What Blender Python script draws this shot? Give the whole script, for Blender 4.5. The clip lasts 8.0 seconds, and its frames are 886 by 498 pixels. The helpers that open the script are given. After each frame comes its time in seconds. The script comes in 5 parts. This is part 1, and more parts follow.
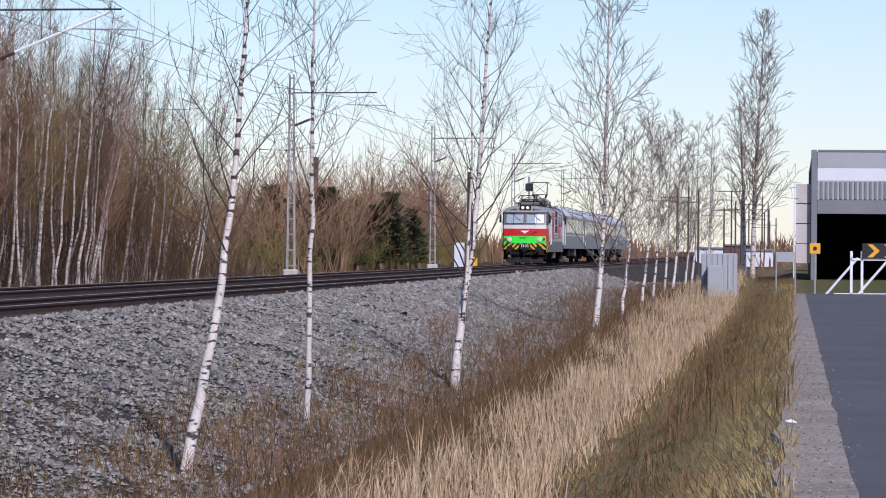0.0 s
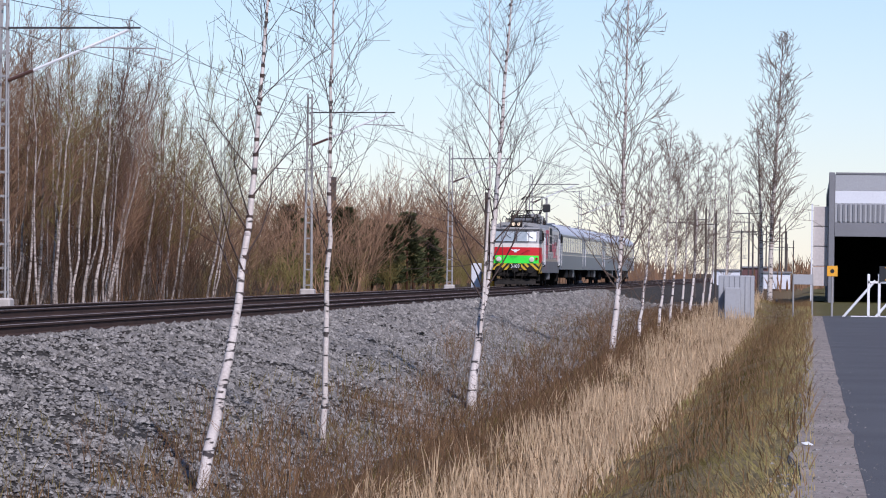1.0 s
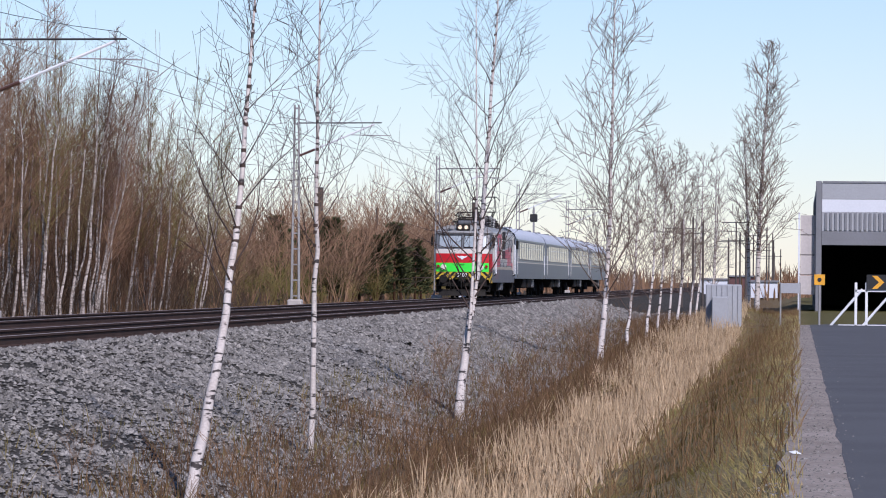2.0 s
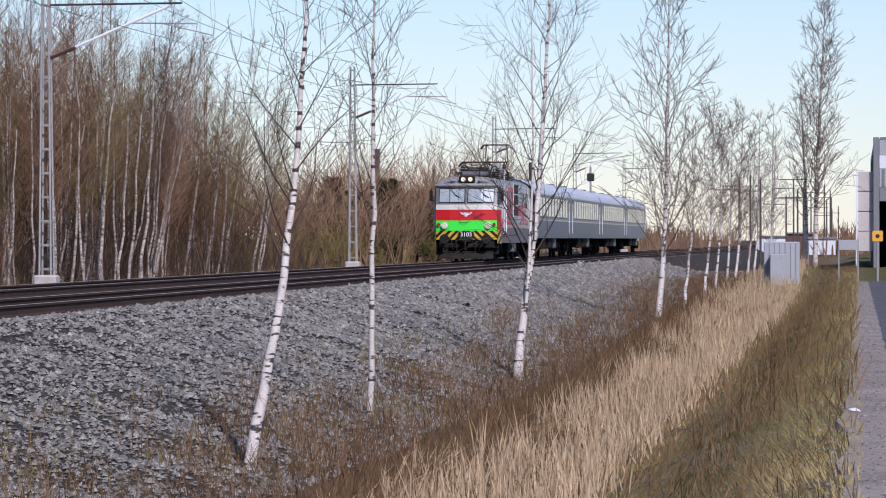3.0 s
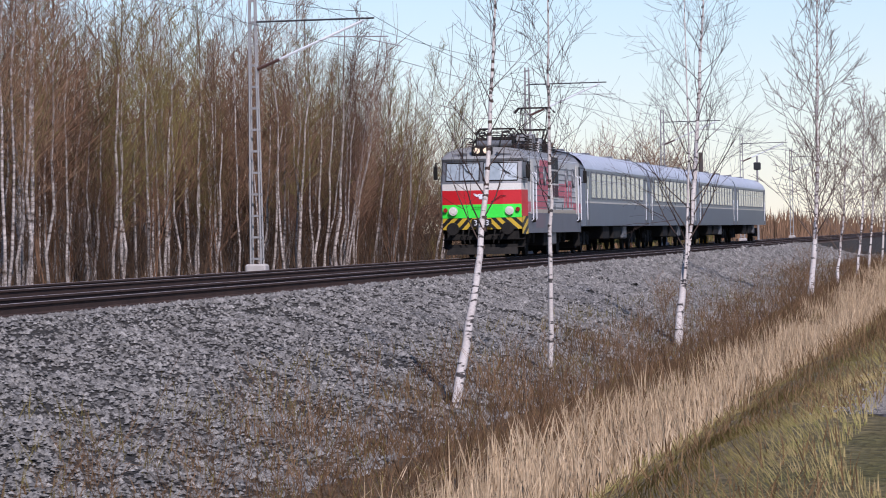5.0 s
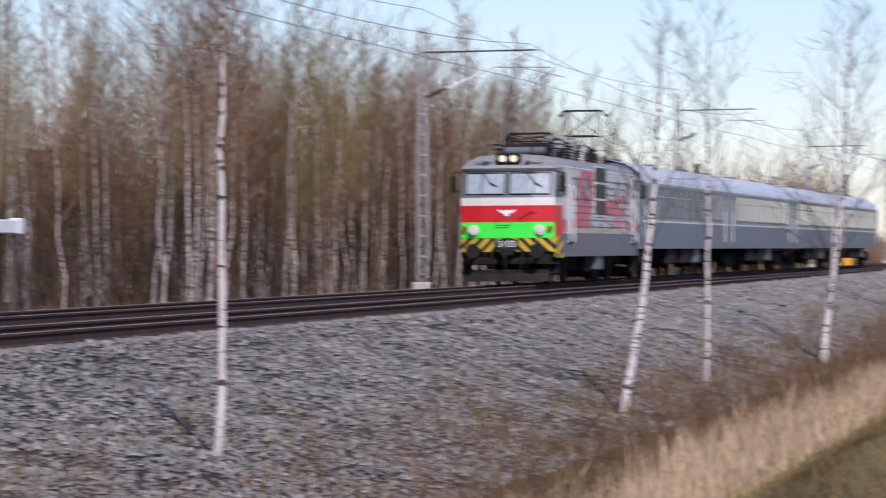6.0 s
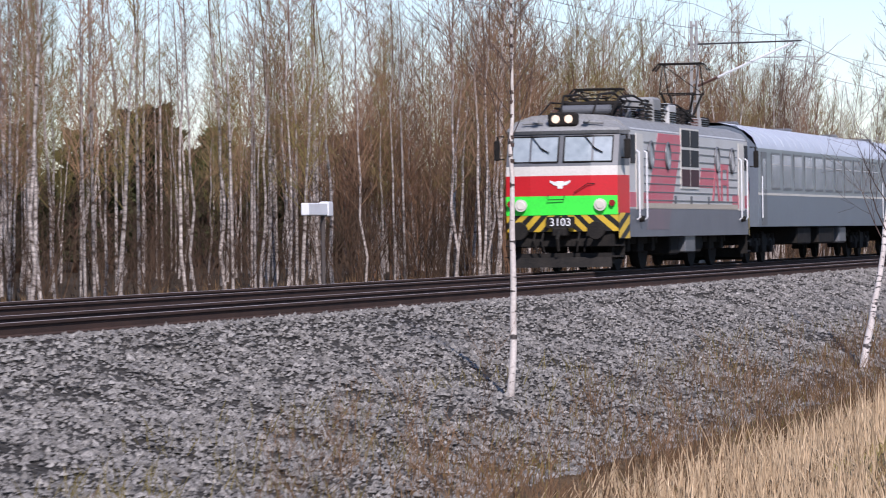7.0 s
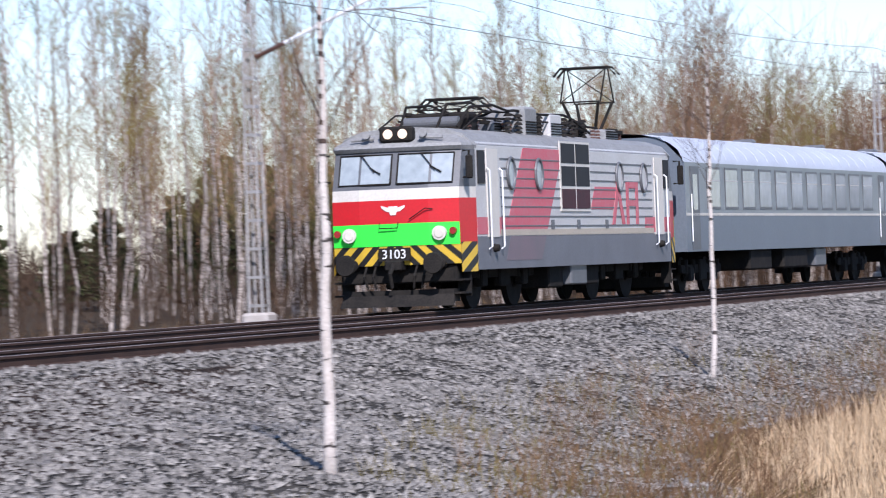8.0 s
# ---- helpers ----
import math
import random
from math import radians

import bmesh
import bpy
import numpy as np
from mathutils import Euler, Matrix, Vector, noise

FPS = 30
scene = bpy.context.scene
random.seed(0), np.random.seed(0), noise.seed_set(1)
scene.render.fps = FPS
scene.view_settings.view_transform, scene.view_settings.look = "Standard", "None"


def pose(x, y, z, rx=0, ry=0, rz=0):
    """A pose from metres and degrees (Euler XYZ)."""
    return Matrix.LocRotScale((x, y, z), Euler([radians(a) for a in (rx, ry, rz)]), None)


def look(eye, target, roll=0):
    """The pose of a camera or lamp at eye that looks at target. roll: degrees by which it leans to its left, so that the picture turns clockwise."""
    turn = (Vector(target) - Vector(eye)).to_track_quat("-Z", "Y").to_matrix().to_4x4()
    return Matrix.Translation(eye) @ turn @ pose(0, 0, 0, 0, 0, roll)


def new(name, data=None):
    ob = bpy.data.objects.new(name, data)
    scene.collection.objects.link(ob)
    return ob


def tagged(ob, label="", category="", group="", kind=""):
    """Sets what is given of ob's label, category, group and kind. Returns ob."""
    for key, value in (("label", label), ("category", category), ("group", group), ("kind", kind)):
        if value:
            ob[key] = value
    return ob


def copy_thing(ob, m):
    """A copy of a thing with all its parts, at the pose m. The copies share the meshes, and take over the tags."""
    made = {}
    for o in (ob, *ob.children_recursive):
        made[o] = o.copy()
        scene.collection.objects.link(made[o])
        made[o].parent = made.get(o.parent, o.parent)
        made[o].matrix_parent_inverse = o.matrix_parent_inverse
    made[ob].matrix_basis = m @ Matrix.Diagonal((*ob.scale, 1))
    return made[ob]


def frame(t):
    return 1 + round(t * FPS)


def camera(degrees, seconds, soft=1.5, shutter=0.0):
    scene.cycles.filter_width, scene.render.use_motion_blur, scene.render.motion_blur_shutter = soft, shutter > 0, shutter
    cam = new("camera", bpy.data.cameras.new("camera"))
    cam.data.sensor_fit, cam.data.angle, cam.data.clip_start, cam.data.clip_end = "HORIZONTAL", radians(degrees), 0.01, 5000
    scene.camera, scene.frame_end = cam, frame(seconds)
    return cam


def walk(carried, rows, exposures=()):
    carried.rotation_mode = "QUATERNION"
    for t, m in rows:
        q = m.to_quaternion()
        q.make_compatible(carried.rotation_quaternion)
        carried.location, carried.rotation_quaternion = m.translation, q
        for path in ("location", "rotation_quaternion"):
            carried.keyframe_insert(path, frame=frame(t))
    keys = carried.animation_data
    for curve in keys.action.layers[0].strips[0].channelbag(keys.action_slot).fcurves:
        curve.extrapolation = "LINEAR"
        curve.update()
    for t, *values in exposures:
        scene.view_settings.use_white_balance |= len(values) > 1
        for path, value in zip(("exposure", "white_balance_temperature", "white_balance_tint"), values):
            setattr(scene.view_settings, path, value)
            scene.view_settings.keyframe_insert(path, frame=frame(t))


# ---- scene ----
cam = camera(12.78, 8.0, soft=1.0, shutter=0.25)
walk(cam, [
    (0, look((0.00, -17.50, 0.978), (99.608, -8.655, 0.973), 0.41)),
    (0.5, look((0.00, -17.50, 0.978), (99.593, -8.478, 0.847), 0.81)),
    (1, look((-0.00, -17.50, 0.975), (99.567, -8.217, 1.482), 0.75)),
    (1.2, look((0.00, -17.50, 0.978), (99.578, -8.346, 1.707), 0.77)),
    (2.3, look((-0.00, -17.50, 0.976), (99.602, -8.595, 1.530), 0.39)),
    (2.5, look((-0.00, -17.49, 0.984), (99.577, -8.305, 1.075), 0.28)),
    (3, look((0.00, -17.50, 0.982), (99.458, -7.096, 0.744), -0.08)),
    (3.5, look((-0.00, -17.49, 0.974), (99.358, -6.191, 0.689), -0.31)),
    (4, look((-1.94, -17.93, 0.861), (97.234, -5.074, 0.661), -1.57)),
    (4.5, look((-6.24, -18.32, 0.769), (92.734, -4.014, 0.430), -1.32)),
    (5.8, look((-16.89, -19.37, 1.032), (81.904, -3.910, 0.741), -0.79)),
    (6, look((-17.32, -19.28, 0.989), (80.986, -0.957, 1.063), -0.39)),
    (6.5, look((-19.66, -19.81, 0.887), (77.381, 4.331, 1.175), -0.39)),
    (7, look((-26.39, -21.43, 0.963), (70.334, 3.940, 0.585), -0.80)),
    (7.5, look((-34.38, -23.06, 0.927), (62.031, 3.501, 0.635), -1.63)),
    (8, look((-43.68, -25.91, 1.006), (51.539, 4.633, 1.345), -2.09)),
], exposures=[(0, 0.04, 5680, 23), (4.5, 0.0, 5700, 23), (6, 0.08, 5780, 24), (7, 0.28, 5850, 22), (7.5, 0.52, 5800, 20), (8, 0.58, 5700, 20)])

# ------------------------------------------------------------ light
SUN_AZ, SUN_EL = 208.0, 40.0        # degrees from +x towards +y; height
world = bpy.data.worlds.new("world")
scene.world = world
world.use_nodes = True
_n = world.node_tree.nodes
_sky = _n.new("ShaderNodeTexSky")
_sky.sky_type, _sky.sun_disc = "NISHITA", False
_sky.sun_elevation, _sky.sun_rotation = radians(SUN_EL), radians(90 - SUN_AZ)
_sky.air_density, _sky.dust_density, _sky.ozone_density = 1.0, 0.08, 3.2
_n["Background"].inputs["Strength"].default_value = 0.1
world.node_tree.links.new(_sky.outputs[0], _n["Background"].inputs["Color"])
_sd = bpy.data.lights.new("sun", "SUN")
_sd.energy, _sd.angle, _sd.color = 4.3, radians(0.6), (1.0, 0.93, 0.83)
sun = new("sun", _sd)
_a, _e = radians(SUN_AZ), radians(SUN_EL)
sun.matrix_world = look((0, 0, 60), (-50 * math.cos(_a) * math.cos(_e), -50 * math.sin(_a) * math.cos(_e), 60 - 50 * math.sin(_e)))
scene.view_settings.exposure = 0.0


# ------------------------------------------------------------ materials
def mat(name, a, b=None, rough=0.7, scale=3.0, fine=40.0, metal=0.0, bump=0.0, bscale=60.0, spread=0.0, coords="Object", emit=None, stretch=(1, 1, 1)):
    """Colour a varied towards b by a coarse and a fine noise, with relief; spread: how far single pieces differ."""
    m = bpy.data.materials.new(name)
    m.use_nodes = True
    nt = m.node_tree
    p = nt.nodes["Principled BSDF"]
    p.inputs["Roughness"].default_value, p.inputs["Metallic"].default_value = rough, metal
    if rough >= 0.8:                             # bark, twigs, soil and stone have hardly any sheen
        p.inputs["Specular IOR Level"].default_value = 0.12
    b = b or tuple(c * 0.75 for c in a)
    tc = nt.nodes.new("ShaderNodeTexCoord")
    mp = nt.nodes.new("ShaderNodeMapping")
    mp.inputs["Scale"].default_value = stretch
    nt.links.new(tc.outputs[coords], mp.inputs[0])
    n1, n2 = nt.nodes.new("ShaderNodeTexNoise"), nt.nodes.new("ShaderNodeTexNoise")
    n1.inputs["Scale"].default_value, n2.inputs["Scale"].default_value = scale, fine
    n1.inputs["Detail"].default_value = 4
    for n in (n1, n2):
        nt.links.new(mp.outputs[0], n.inputs["Vector"])
    add = nt.nodes.new("ShaderNodeMath")
    add.operation = "ADD"
    nt.links.new(n1.outputs["Fac"], add.inputs[0])
    nt.links.new(n2.outputs["Fac"], add.inputs[1])
    rg = nt.nodes.new("ShaderNodeMapRange")
    rg.inputs["From Min"].default_value, rg.inputs["From Max"].default_value = 0.7, 1.3
    nt.links.new(add.outputs[0], rg.inputs["Value"])
    mx = nt.nodes.new("ShaderNodeMix")
    mx.data_type = "RGBA"
    mx.inputs[6].default_value, mx.inputs[7].default_value = (*a, 1), (*b, 1)
    nt.links.new(rg.outputs[0], mx.inputs[0])
    col = mx.outputs[2]
    if spread:
        geo = nt.nodes.new("ShaderNodeNewGeometry")
        oi = nt.nodes.new("ShaderNodeObjectInfo")
        s = nt.nodes.new("ShaderNodeMath")
        s.operation = "ADD"
        nt.links.new(geo.outputs["Random Per Island"], s.inputs[0])
        nt.links.new(oi.outputs["Random"], s.inputs[1])
        r2 = nt.nodes.new("ShaderNodeMapRange")
        r2.inputs["From Max"].default_value = 2.0
        r2.inputs["To Min"].default_value, r2.inputs["To Max"].default_value = 1 - spread, 1 + spread
        nt.links.new(s.outputs[0], r2.inputs["Value"])
        hs = nt.nodes.new("ShaderNodeHueSaturation")
        nt.links.new(r2.outputs[0], hs.inputs["Value"])
        nt.links.new(col, hs.inputs["Color"])
        col = hs.outputs[0]
    nt.links.new(col, p.inputs["Base Color"])
    if bump:
        n3 = nt.nodes.new("ShaderNodeTexNoise")
        n3.inputs["Scale"].default_value = bscale
        nt.links.new(mp.outputs[0], n3.inputs["Vector"])
        bp = nt.nodes.new("ShaderNodeBump")
        bp.inputs["Strength"].default_value, bp.inputs["Distance"].default_value = bump, 0.02
        nt.links.new(n3.outputs["Fac"], bp.inputs["Height"])
        nt.links.new(bp.outputs[0], p.inputs["Normal"])
    if emit:
        p.inputs["Emission Color"].default_value, p.inputs["Emission Strength"].default_value = (*emit[:3], 1), emit[3]
    return m


def bark_mat():
    """White birch bark with short dark cross marks."""
    m = mat("birch_bark", (0.60, 0.54, 0.48), (0.42, 0.36, 0.31), 0.75, 2.5, 30, bump=0.3, bscale=40)
    nt = m.node_tree
    p = nt.nodes["Principled BSDF"]
    old = p.inputs["Base Color"].links[0].from_socket
    tc = nt.nodes.new("ShaderNodeTexCoord")
    mp = nt.nodes.new("ShaderNodeMapping")
    mp.inputs["Scale"].default_value = (3.0, 3.0, 11.0)
    nz = nt.nodes.new("ShaderNodeTexNoise")
    nz.inputs["Scale"].default_value, nz.inputs["Detail"].default_value = 1.0, 3
    nt.links.new(tc.outputs["Object"], mp.inputs[0])
    nt.links.new(mp.outputs[0], nz.inputs["Vector"])
    rg = nt.nodes.new("ShaderNodeMapRange")
    rg.inputs["From Min"].default_value, rg.inputs["From Max"].default_value = 0.575, 0.615
    nt.links.new(nz.outputs["Fac"], rg.inputs["Value"])
    mx = nt.nodes.new("ShaderNodeMix")
    mx.data_type = "RGBA"
    mx.inputs[7].default_value = (0.045, 0.035, 0.03, 1)
    nt.links.new(old, mx.inputs[6])
    nt.links.new(rg.outputs[0], mx.inputs[0])
    nt.links.new(mx.outputs[2], p.inputs["Base Color"])
    return m


def hazard_mat():
    """Diagonal yellow and black paint, mirrored about the middle."""
    m = mat("hazard_paint", (0.72, 0.47, 0.03), (0.55, 0.36, 0.04), 0.45, 4, 60)
    nt = m.node_tree
    p = nt.nodes["Principled BSDF"]
    old = p.inputs["Base Color"].links[0].from_socket
    tc = nt.nodes.new("ShaderNodeTexCoord")
    sx = nt.nodes.new("ShaderNodeSeparateXYZ")
    nt.links.new(tc.outputs["Object"], sx.inputs[0])

    def op(kind, a, b):
        q = nt.nodes.new("ShaderNodeMath")
        q.operation = kind
        for i, s in enumerate((a, b)):
            if s is None:
                continue
            if isinstance(s, float):
                q.inputs[i].default_value = s
            else:
                nt.links.new(s, q.inputs[i])
        return q.outputs[0]
    d = op("ADD", op("ABSOLUTE", sx.outputs[1], None), op("MULTIPLY", sx.outputs[2], 0.85))
    d = op("ADD", d, op("MULTIPLY", sx.outputs[0], -0.6))
    f = op("FRACT", op("MULTIPLY", d, 3.1), None)
    g = op("GREATER_THAN", f, 0.52)
    mx = nt.nodes.new("ShaderNodeMix")
    mx.data_type = "RGBA"
    mx.inputs[7].default_value = (0.018, 0.017, 0.016, 1)
    nt.links.new(old, mx.inputs[6])
    nt.links.new(g, mx.inputs[0])
    nt.links.new(mx.outputs[2], p.inputs["Base Color"])
    return m


def ground_mat():
    """Bands of soil along the line: forest floor, ballast, dry verge, ditch and grass, with ragged borders."""
    m = bpy.data.materials.new("ground_soil")
    m.use_nodes = True
    nt = m.node_tree
    p = nt.nodes["Principled BSDF"]
    p.inputs["Roughness"].default_value, p.inputs["Specular IOR Level"].default_value = 0.95, 0.1
    tc = nt.nodes.new("ShaderNodeTexCoord")
    sx = nt.nodes.new("ShaderNodeSeparateXYZ")
    nt.links.new(tc.outputs["Object"], sx.inputs[0])
    wob = nt.nodes.new("ShaderNodeTexNoise")
    wob.inputs["Scale"].default_value, wob.inputs["Detail"].default_value = 0.35, 5
    nt.links.new(tc.outputs["Object"], wob.inputs["Vector"])
    ad = nt.nodes.new("ShaderNodeMath")
    ad.operation = "MULTIPLY_ADD"
    nt.links.new(wob.outputs["Fac"], ad.inputs[0])
    ad.inputs[1].default_value = 3.0
    nt.links.new(sx.outputs[1], ad.inputs[2])
    sw = nt.nodes.new("ShaderNodeMapRange")
    sw.interpolation_type = "SMOOTHSTEP"
    sw.inputs["From Min"].default_value, sw.inputs["From Max"].default_value = 16.0, -16.0
    sw.inputs["To Max"].default_value = 6.0
    nt.links.new(sx.outputs[0], sw.inputs["Value"])
    near = nt.nodes.new("ShaderNodeMath")
    near.operation = "LESS_THAN"
    near.inputs[1].default_value = -6.0
    nt.links.new(sx.outputs[1], near.inputs[0])
    sh = nt.nodes.new("ShaderNodeMath")
    sh.operation = "MULTIPLY_ADD"
    nt.links.new(sw.outputs[0], sh.inputs[0])
    nt.links.new(near.outputs[0], sh.inputs[1])
    nt.links.new(ad.outputs[0], sh.inputs[2])
    rg = nt.nodes.new("ShaderNodeMapRange")
    rg.inputs["From Min"].default_value, rg.inputs["From Max"].default_value = -28.5, 11.5
    nt.links.new(sh.outputs[0], rg.inputs["Value"])
    cr = nt.nodes.new("ShaderNodeValToRGB")
    stops = [(-28, (0.11, 0.10, 0.035)), (-16.6, (0.12, 0.105, 0.04)), (-15.2, (0.20, 0.155, 0.08)), (-12.8, (0.17, 0.115, 0.06)),
             (-10.2, (0.13, 0.085, 0.045)), (-9.0, (0.062, 0.056, 0.048)), (-4.2, (0.062, 0.056, 0.048)), (-3.6, (0.05, 0.036, 0.028)), (3.8, (0.05, 0.037, 0.029)), (5.2, (0.10, 0.075, 0.045)), (9, (0.075, 0.055, 0.035))]
    while len(cr.color_ramp.elements) < len(stops):
        cr.color_ramp.elements.new(0.5)
    for el, (y, c) in zip(cr.color_ramp.elements, stops):
        el.position, el.color = (y + 28.5) / 40.0, (*c, 1)
    nt.links.new(rg.outputs[0], cr.inputs[0])
    vo = nt.nodes.new("ShaderNodeTexVoronoi")
    vo.inputs["Scale"].default_value = 14
    nt.links.new(tc.outputs["Object"], vo.inputs["Vector"])
    hs = nt.nodes.new("ShaderNodeHueSaturation")
    r2 = nt.nodes.new("ShaderNodeMapRange")
    r2.inputs["From Max"].default_value = 1.0
    r2.inputs["To Min"].default_value, r2.inputs["To Max"].default_value = 0.45, 1.35
    nt.links.new(vo.outputs["Color"], r2.inputs["Value"])
    nt.links.new(r2.outputs[0], hs.inputs["Value"])
    nt.links.new(cr.outputs[0], hs.inputs["Color"])
    nt.links.new(hs.outputs[0], p.inputs["Base Color"])
    bp = nt.nodes.new("ShaderNodeBump")
    bp.inputs["Strength"].default_value, bp.inputs["Distance"].default_value = 0.9, 0.05
    nt.links.new(vo.outputs["Distance"], bp.inputs["Height"])
    nt.links.new(bp.outputs[0], p.inputs["Normal"])
    return m


BARK = bark_mat()
HAZARD = hazard_mat()
SOIL = ground_mat()
TWIG = mat("birch_twig", (0.11, 0.065, 0.045), (0.17, 0.10, 0.065), 0.8, 1, 20, spread=0.3)
PALETWIG = mat("budding_pale_twig", (0.13, 0.092, 0.072), (0.20, 0.145, 0.105), 0.85, 0.8, 9, spread=0.3)
DARKTWIG = mat("near_birch_limb", (0.055, 0.038, 0.032), (0.10, 0.07, 0.055), 0.8, 3, 30)
HAZE_TWIG = mat("budding_twig", (0.17, 0.105, 0.066), (0.25, 0.15, 0.085), 0.85, 0.6, 8, spread=0.35)
GREEN_BUD = mat("greening_twig", (0.15, 0.125, 0.04), (0.20, 0.155, 0.055), 0.85, 0.6, 8, spread=0.35)
FARBARK = mat("forest_birch_bark", (0.60, 0.525, 0.46), (0.055, 0.038, 0.028), 0.8, 1.6, 7, spread=0.3, stretch=(1, 1, 2.5))
THICKET = mat("russet_sapling_stem", (0.085, 0.052, 0.034), (0.17, 0.092, 0.05), 0.85, 0.6, 8, spread=0.45)
BRUSH = mat("brushwood_stem", (0.058, 0.038, 0.026), (0.11, 0.07, 0.043), 0.85, 0.7, 8, spread=0.4)
NEEDLE = mat("pine_needle", (0.05, 0.062, 0.026), (0.085, 0.088, 0.036), 0.8, 1.0, 15, spread=0.35)
PINEBARK = mat("pine_bark", (0.16, 0.08, 0.045), (0.09, 0.055, 0.035), 0.9, 4, 25)
STONE = mat("ballast_stone", (0.33, 0.306, 0.27), (0.08, 0.074, 0.066), 0.9, 6, 60, spread=0.85)
REED = mat("dry_reed", (0.50, 0.385, 0.25), (0.29, 0.205, 0.12), 0.8, 0.8, 10, spread=0.55)
DRYGRASS = mat("dry_brown_grass", (0.24, 0.155, 0.075), (0.13, 0.078, 0.04), 0.85, 0.7, 10, spread=0.6)
HEATH = mat("russet_undergrowth", (0.17, 0.10, 0.052), (0.08, 0.048, 0.027), 0.85, 0.7, 10, spread=0.65)
GRASS = mat("spring_grass", (0.17, 0.165, 0.045), (0.34, 0.25, 0.12), 0.8, 0.5, 10, spread=0.55)
RUST = mat("rail_rust", (0.075, 0.045, 0.034), (0.045, 0.03, 0.025), 0.85, 2, 40, bump=0.2)
STEEL = mat("rail_head_steel", (0.46, 0.40, 0.36), (0.34, 0.28, 0.25), 0.6, 1, 30, metal=0.25)
CONCRETE = mat("pale_concrete", (0.50, 0.46, 0.42), (0.38, 0.34, 0.30), 0.9, 3, 40, bump=0.3, spread=0.15)
GALV = mat("galvanised_steel", (0.37, 0.355, 0.335), (0.26, 0.25, 0.235), 0.6, 3, 40, metal=0.35)
DARKSTEEL = mat("dark_wire", (0.035, 0.033, 0.033), None, 0.6)
SLEEPER = mat("sleeper_concrete", (0.15, 0.125, 0.105), (0.09, 0.072, 0.06), 0.9, 2.5, 30, bump=0.3, spread=0.35)
ASPHALT = mat("asphalt", (0.115, 0.115, 0.12), (0.085, 0.085, 0.09), 0.9, 0.5, 60, bump=0.5, bscale=90)
SHOULDER = mat("road_shoulder_gravel", (0.34, 0.29, 0.25), (0.19, 0.16, 0.135), 0.95, 1.0, 14, bump=1.0, bscale=18)
# train
P_GREY = mat("light_grey_paint", (0.55, 0.54, 0.52), (0.45, 0.43, 0.40), 0.42, 0.9, 25)
P_WHITE = mat("off_white_paint", (0.66, 0.62, 0.55), (0.55, 0.51, 0.44), 0.45, 1.5, 25)
P_RED = mat("red_paint", (0.56, 0.012, 0.016), (0.46, 0.014, 0.016), 0.38, 1.2, 20)
P_PINK = mat("faded_red_paint", (0.56, 0.085, 0.115), (0.50, 0.15, 0.17), 0.5, 1.5, 12)
P_GREEN = mat("fluorescent_green_paint", (0.055, 0.86, 0.05), (0.05, 0.74, 0.05), 0.5, 2, 20)
P_SKIRT = mat("slate_grey_paint", (0.155, 0.16, 0.175), (0.12, 0.12, 0.13), 0.5, 1.2, 20)
P_BLACK = mat("black_underframe", (0.012, 0.0115, 0.011), (0.03, 0.026, 0.022), 0.82, 3, 30)
P_ROOF = mat("weathered_roof_paint", (0.30, 0.30, 0.29), (0.20, 0.195, 0.185), 0.6, 1.2, 15)
P_DARKGREY = mat("cab_grey_paint", (0.13, 0.135, 0.14), (0.10, 0.10, 0.105), 0.45, 2, 25)
# opaque panes: the pale base colour stands in for reflected sky
GLASS = mat("cab_glass_sky_tint", (0.38, 0.42, 0.44), (0.26, 0.30, 0.31), 0.2, 0.8, 5)
DARKGLASS = mat("dark_grille_glass", (0.012, 0.009, 0.009), None, 0.6)
C_LOW = mat("coach_slate_blue_paint", (0.145, 0.17, 0.20), (0.12, 0.14, 0.165), 0.4, 0.6, 18)
C_UP = mat("coach_grey_paint", (0.23, 0.25, 0.252), (0.19, 0.21, 0.21), 0.4, 0.6, 18)
C_ROOF = mat("coach_silver_roof", (0.52, 0.545, 0.59), (0.43, 0.45, 0.49), 0.5, 0.6, 15)
# again opaque, with the sky's reflection put into the pale colour
C_GLASS = mat("coach_glass_sky_tint", (0.30, 0.345, 0.35), (0.20, 0.235, 0.24), 0.08, 0.7, 3)
LAMP = mat("headlamp_glow", (0.5, 0.38, 0.26), None, 0.3, emit=(1.0, 0.80, 0.52, 0.8))
LAMP_OFF = mat("headlamp_lens", (0.6, 0.56, 0.48), None, 0.3, emit=(1.0, 0.86, 0.68, 0.12))
TAIL = mat("red_lens", (0.3, 0.02, 0.02), None, 0.2)
INSUL = mat("brown_insulator", (0.10, 0.05, 0.035), None, 0.3)
P_SKIRT_RED = mat("reddened_slate_paint", (0.19, 0.13, 0.145), (0.15, 0.125, 0.135), 0.5, 1.2, 20)
P_SAND = mat("sand_paint", (0.50, 0.43, 0.33), (0.40, 0.34, 0.26), 0.5, 1.2, 20)
LOUVRE_RED = mat("dark_red_louvre", (0.07, 0.012, 0.016), (0.035, 0.010, 0.012), 0.6)
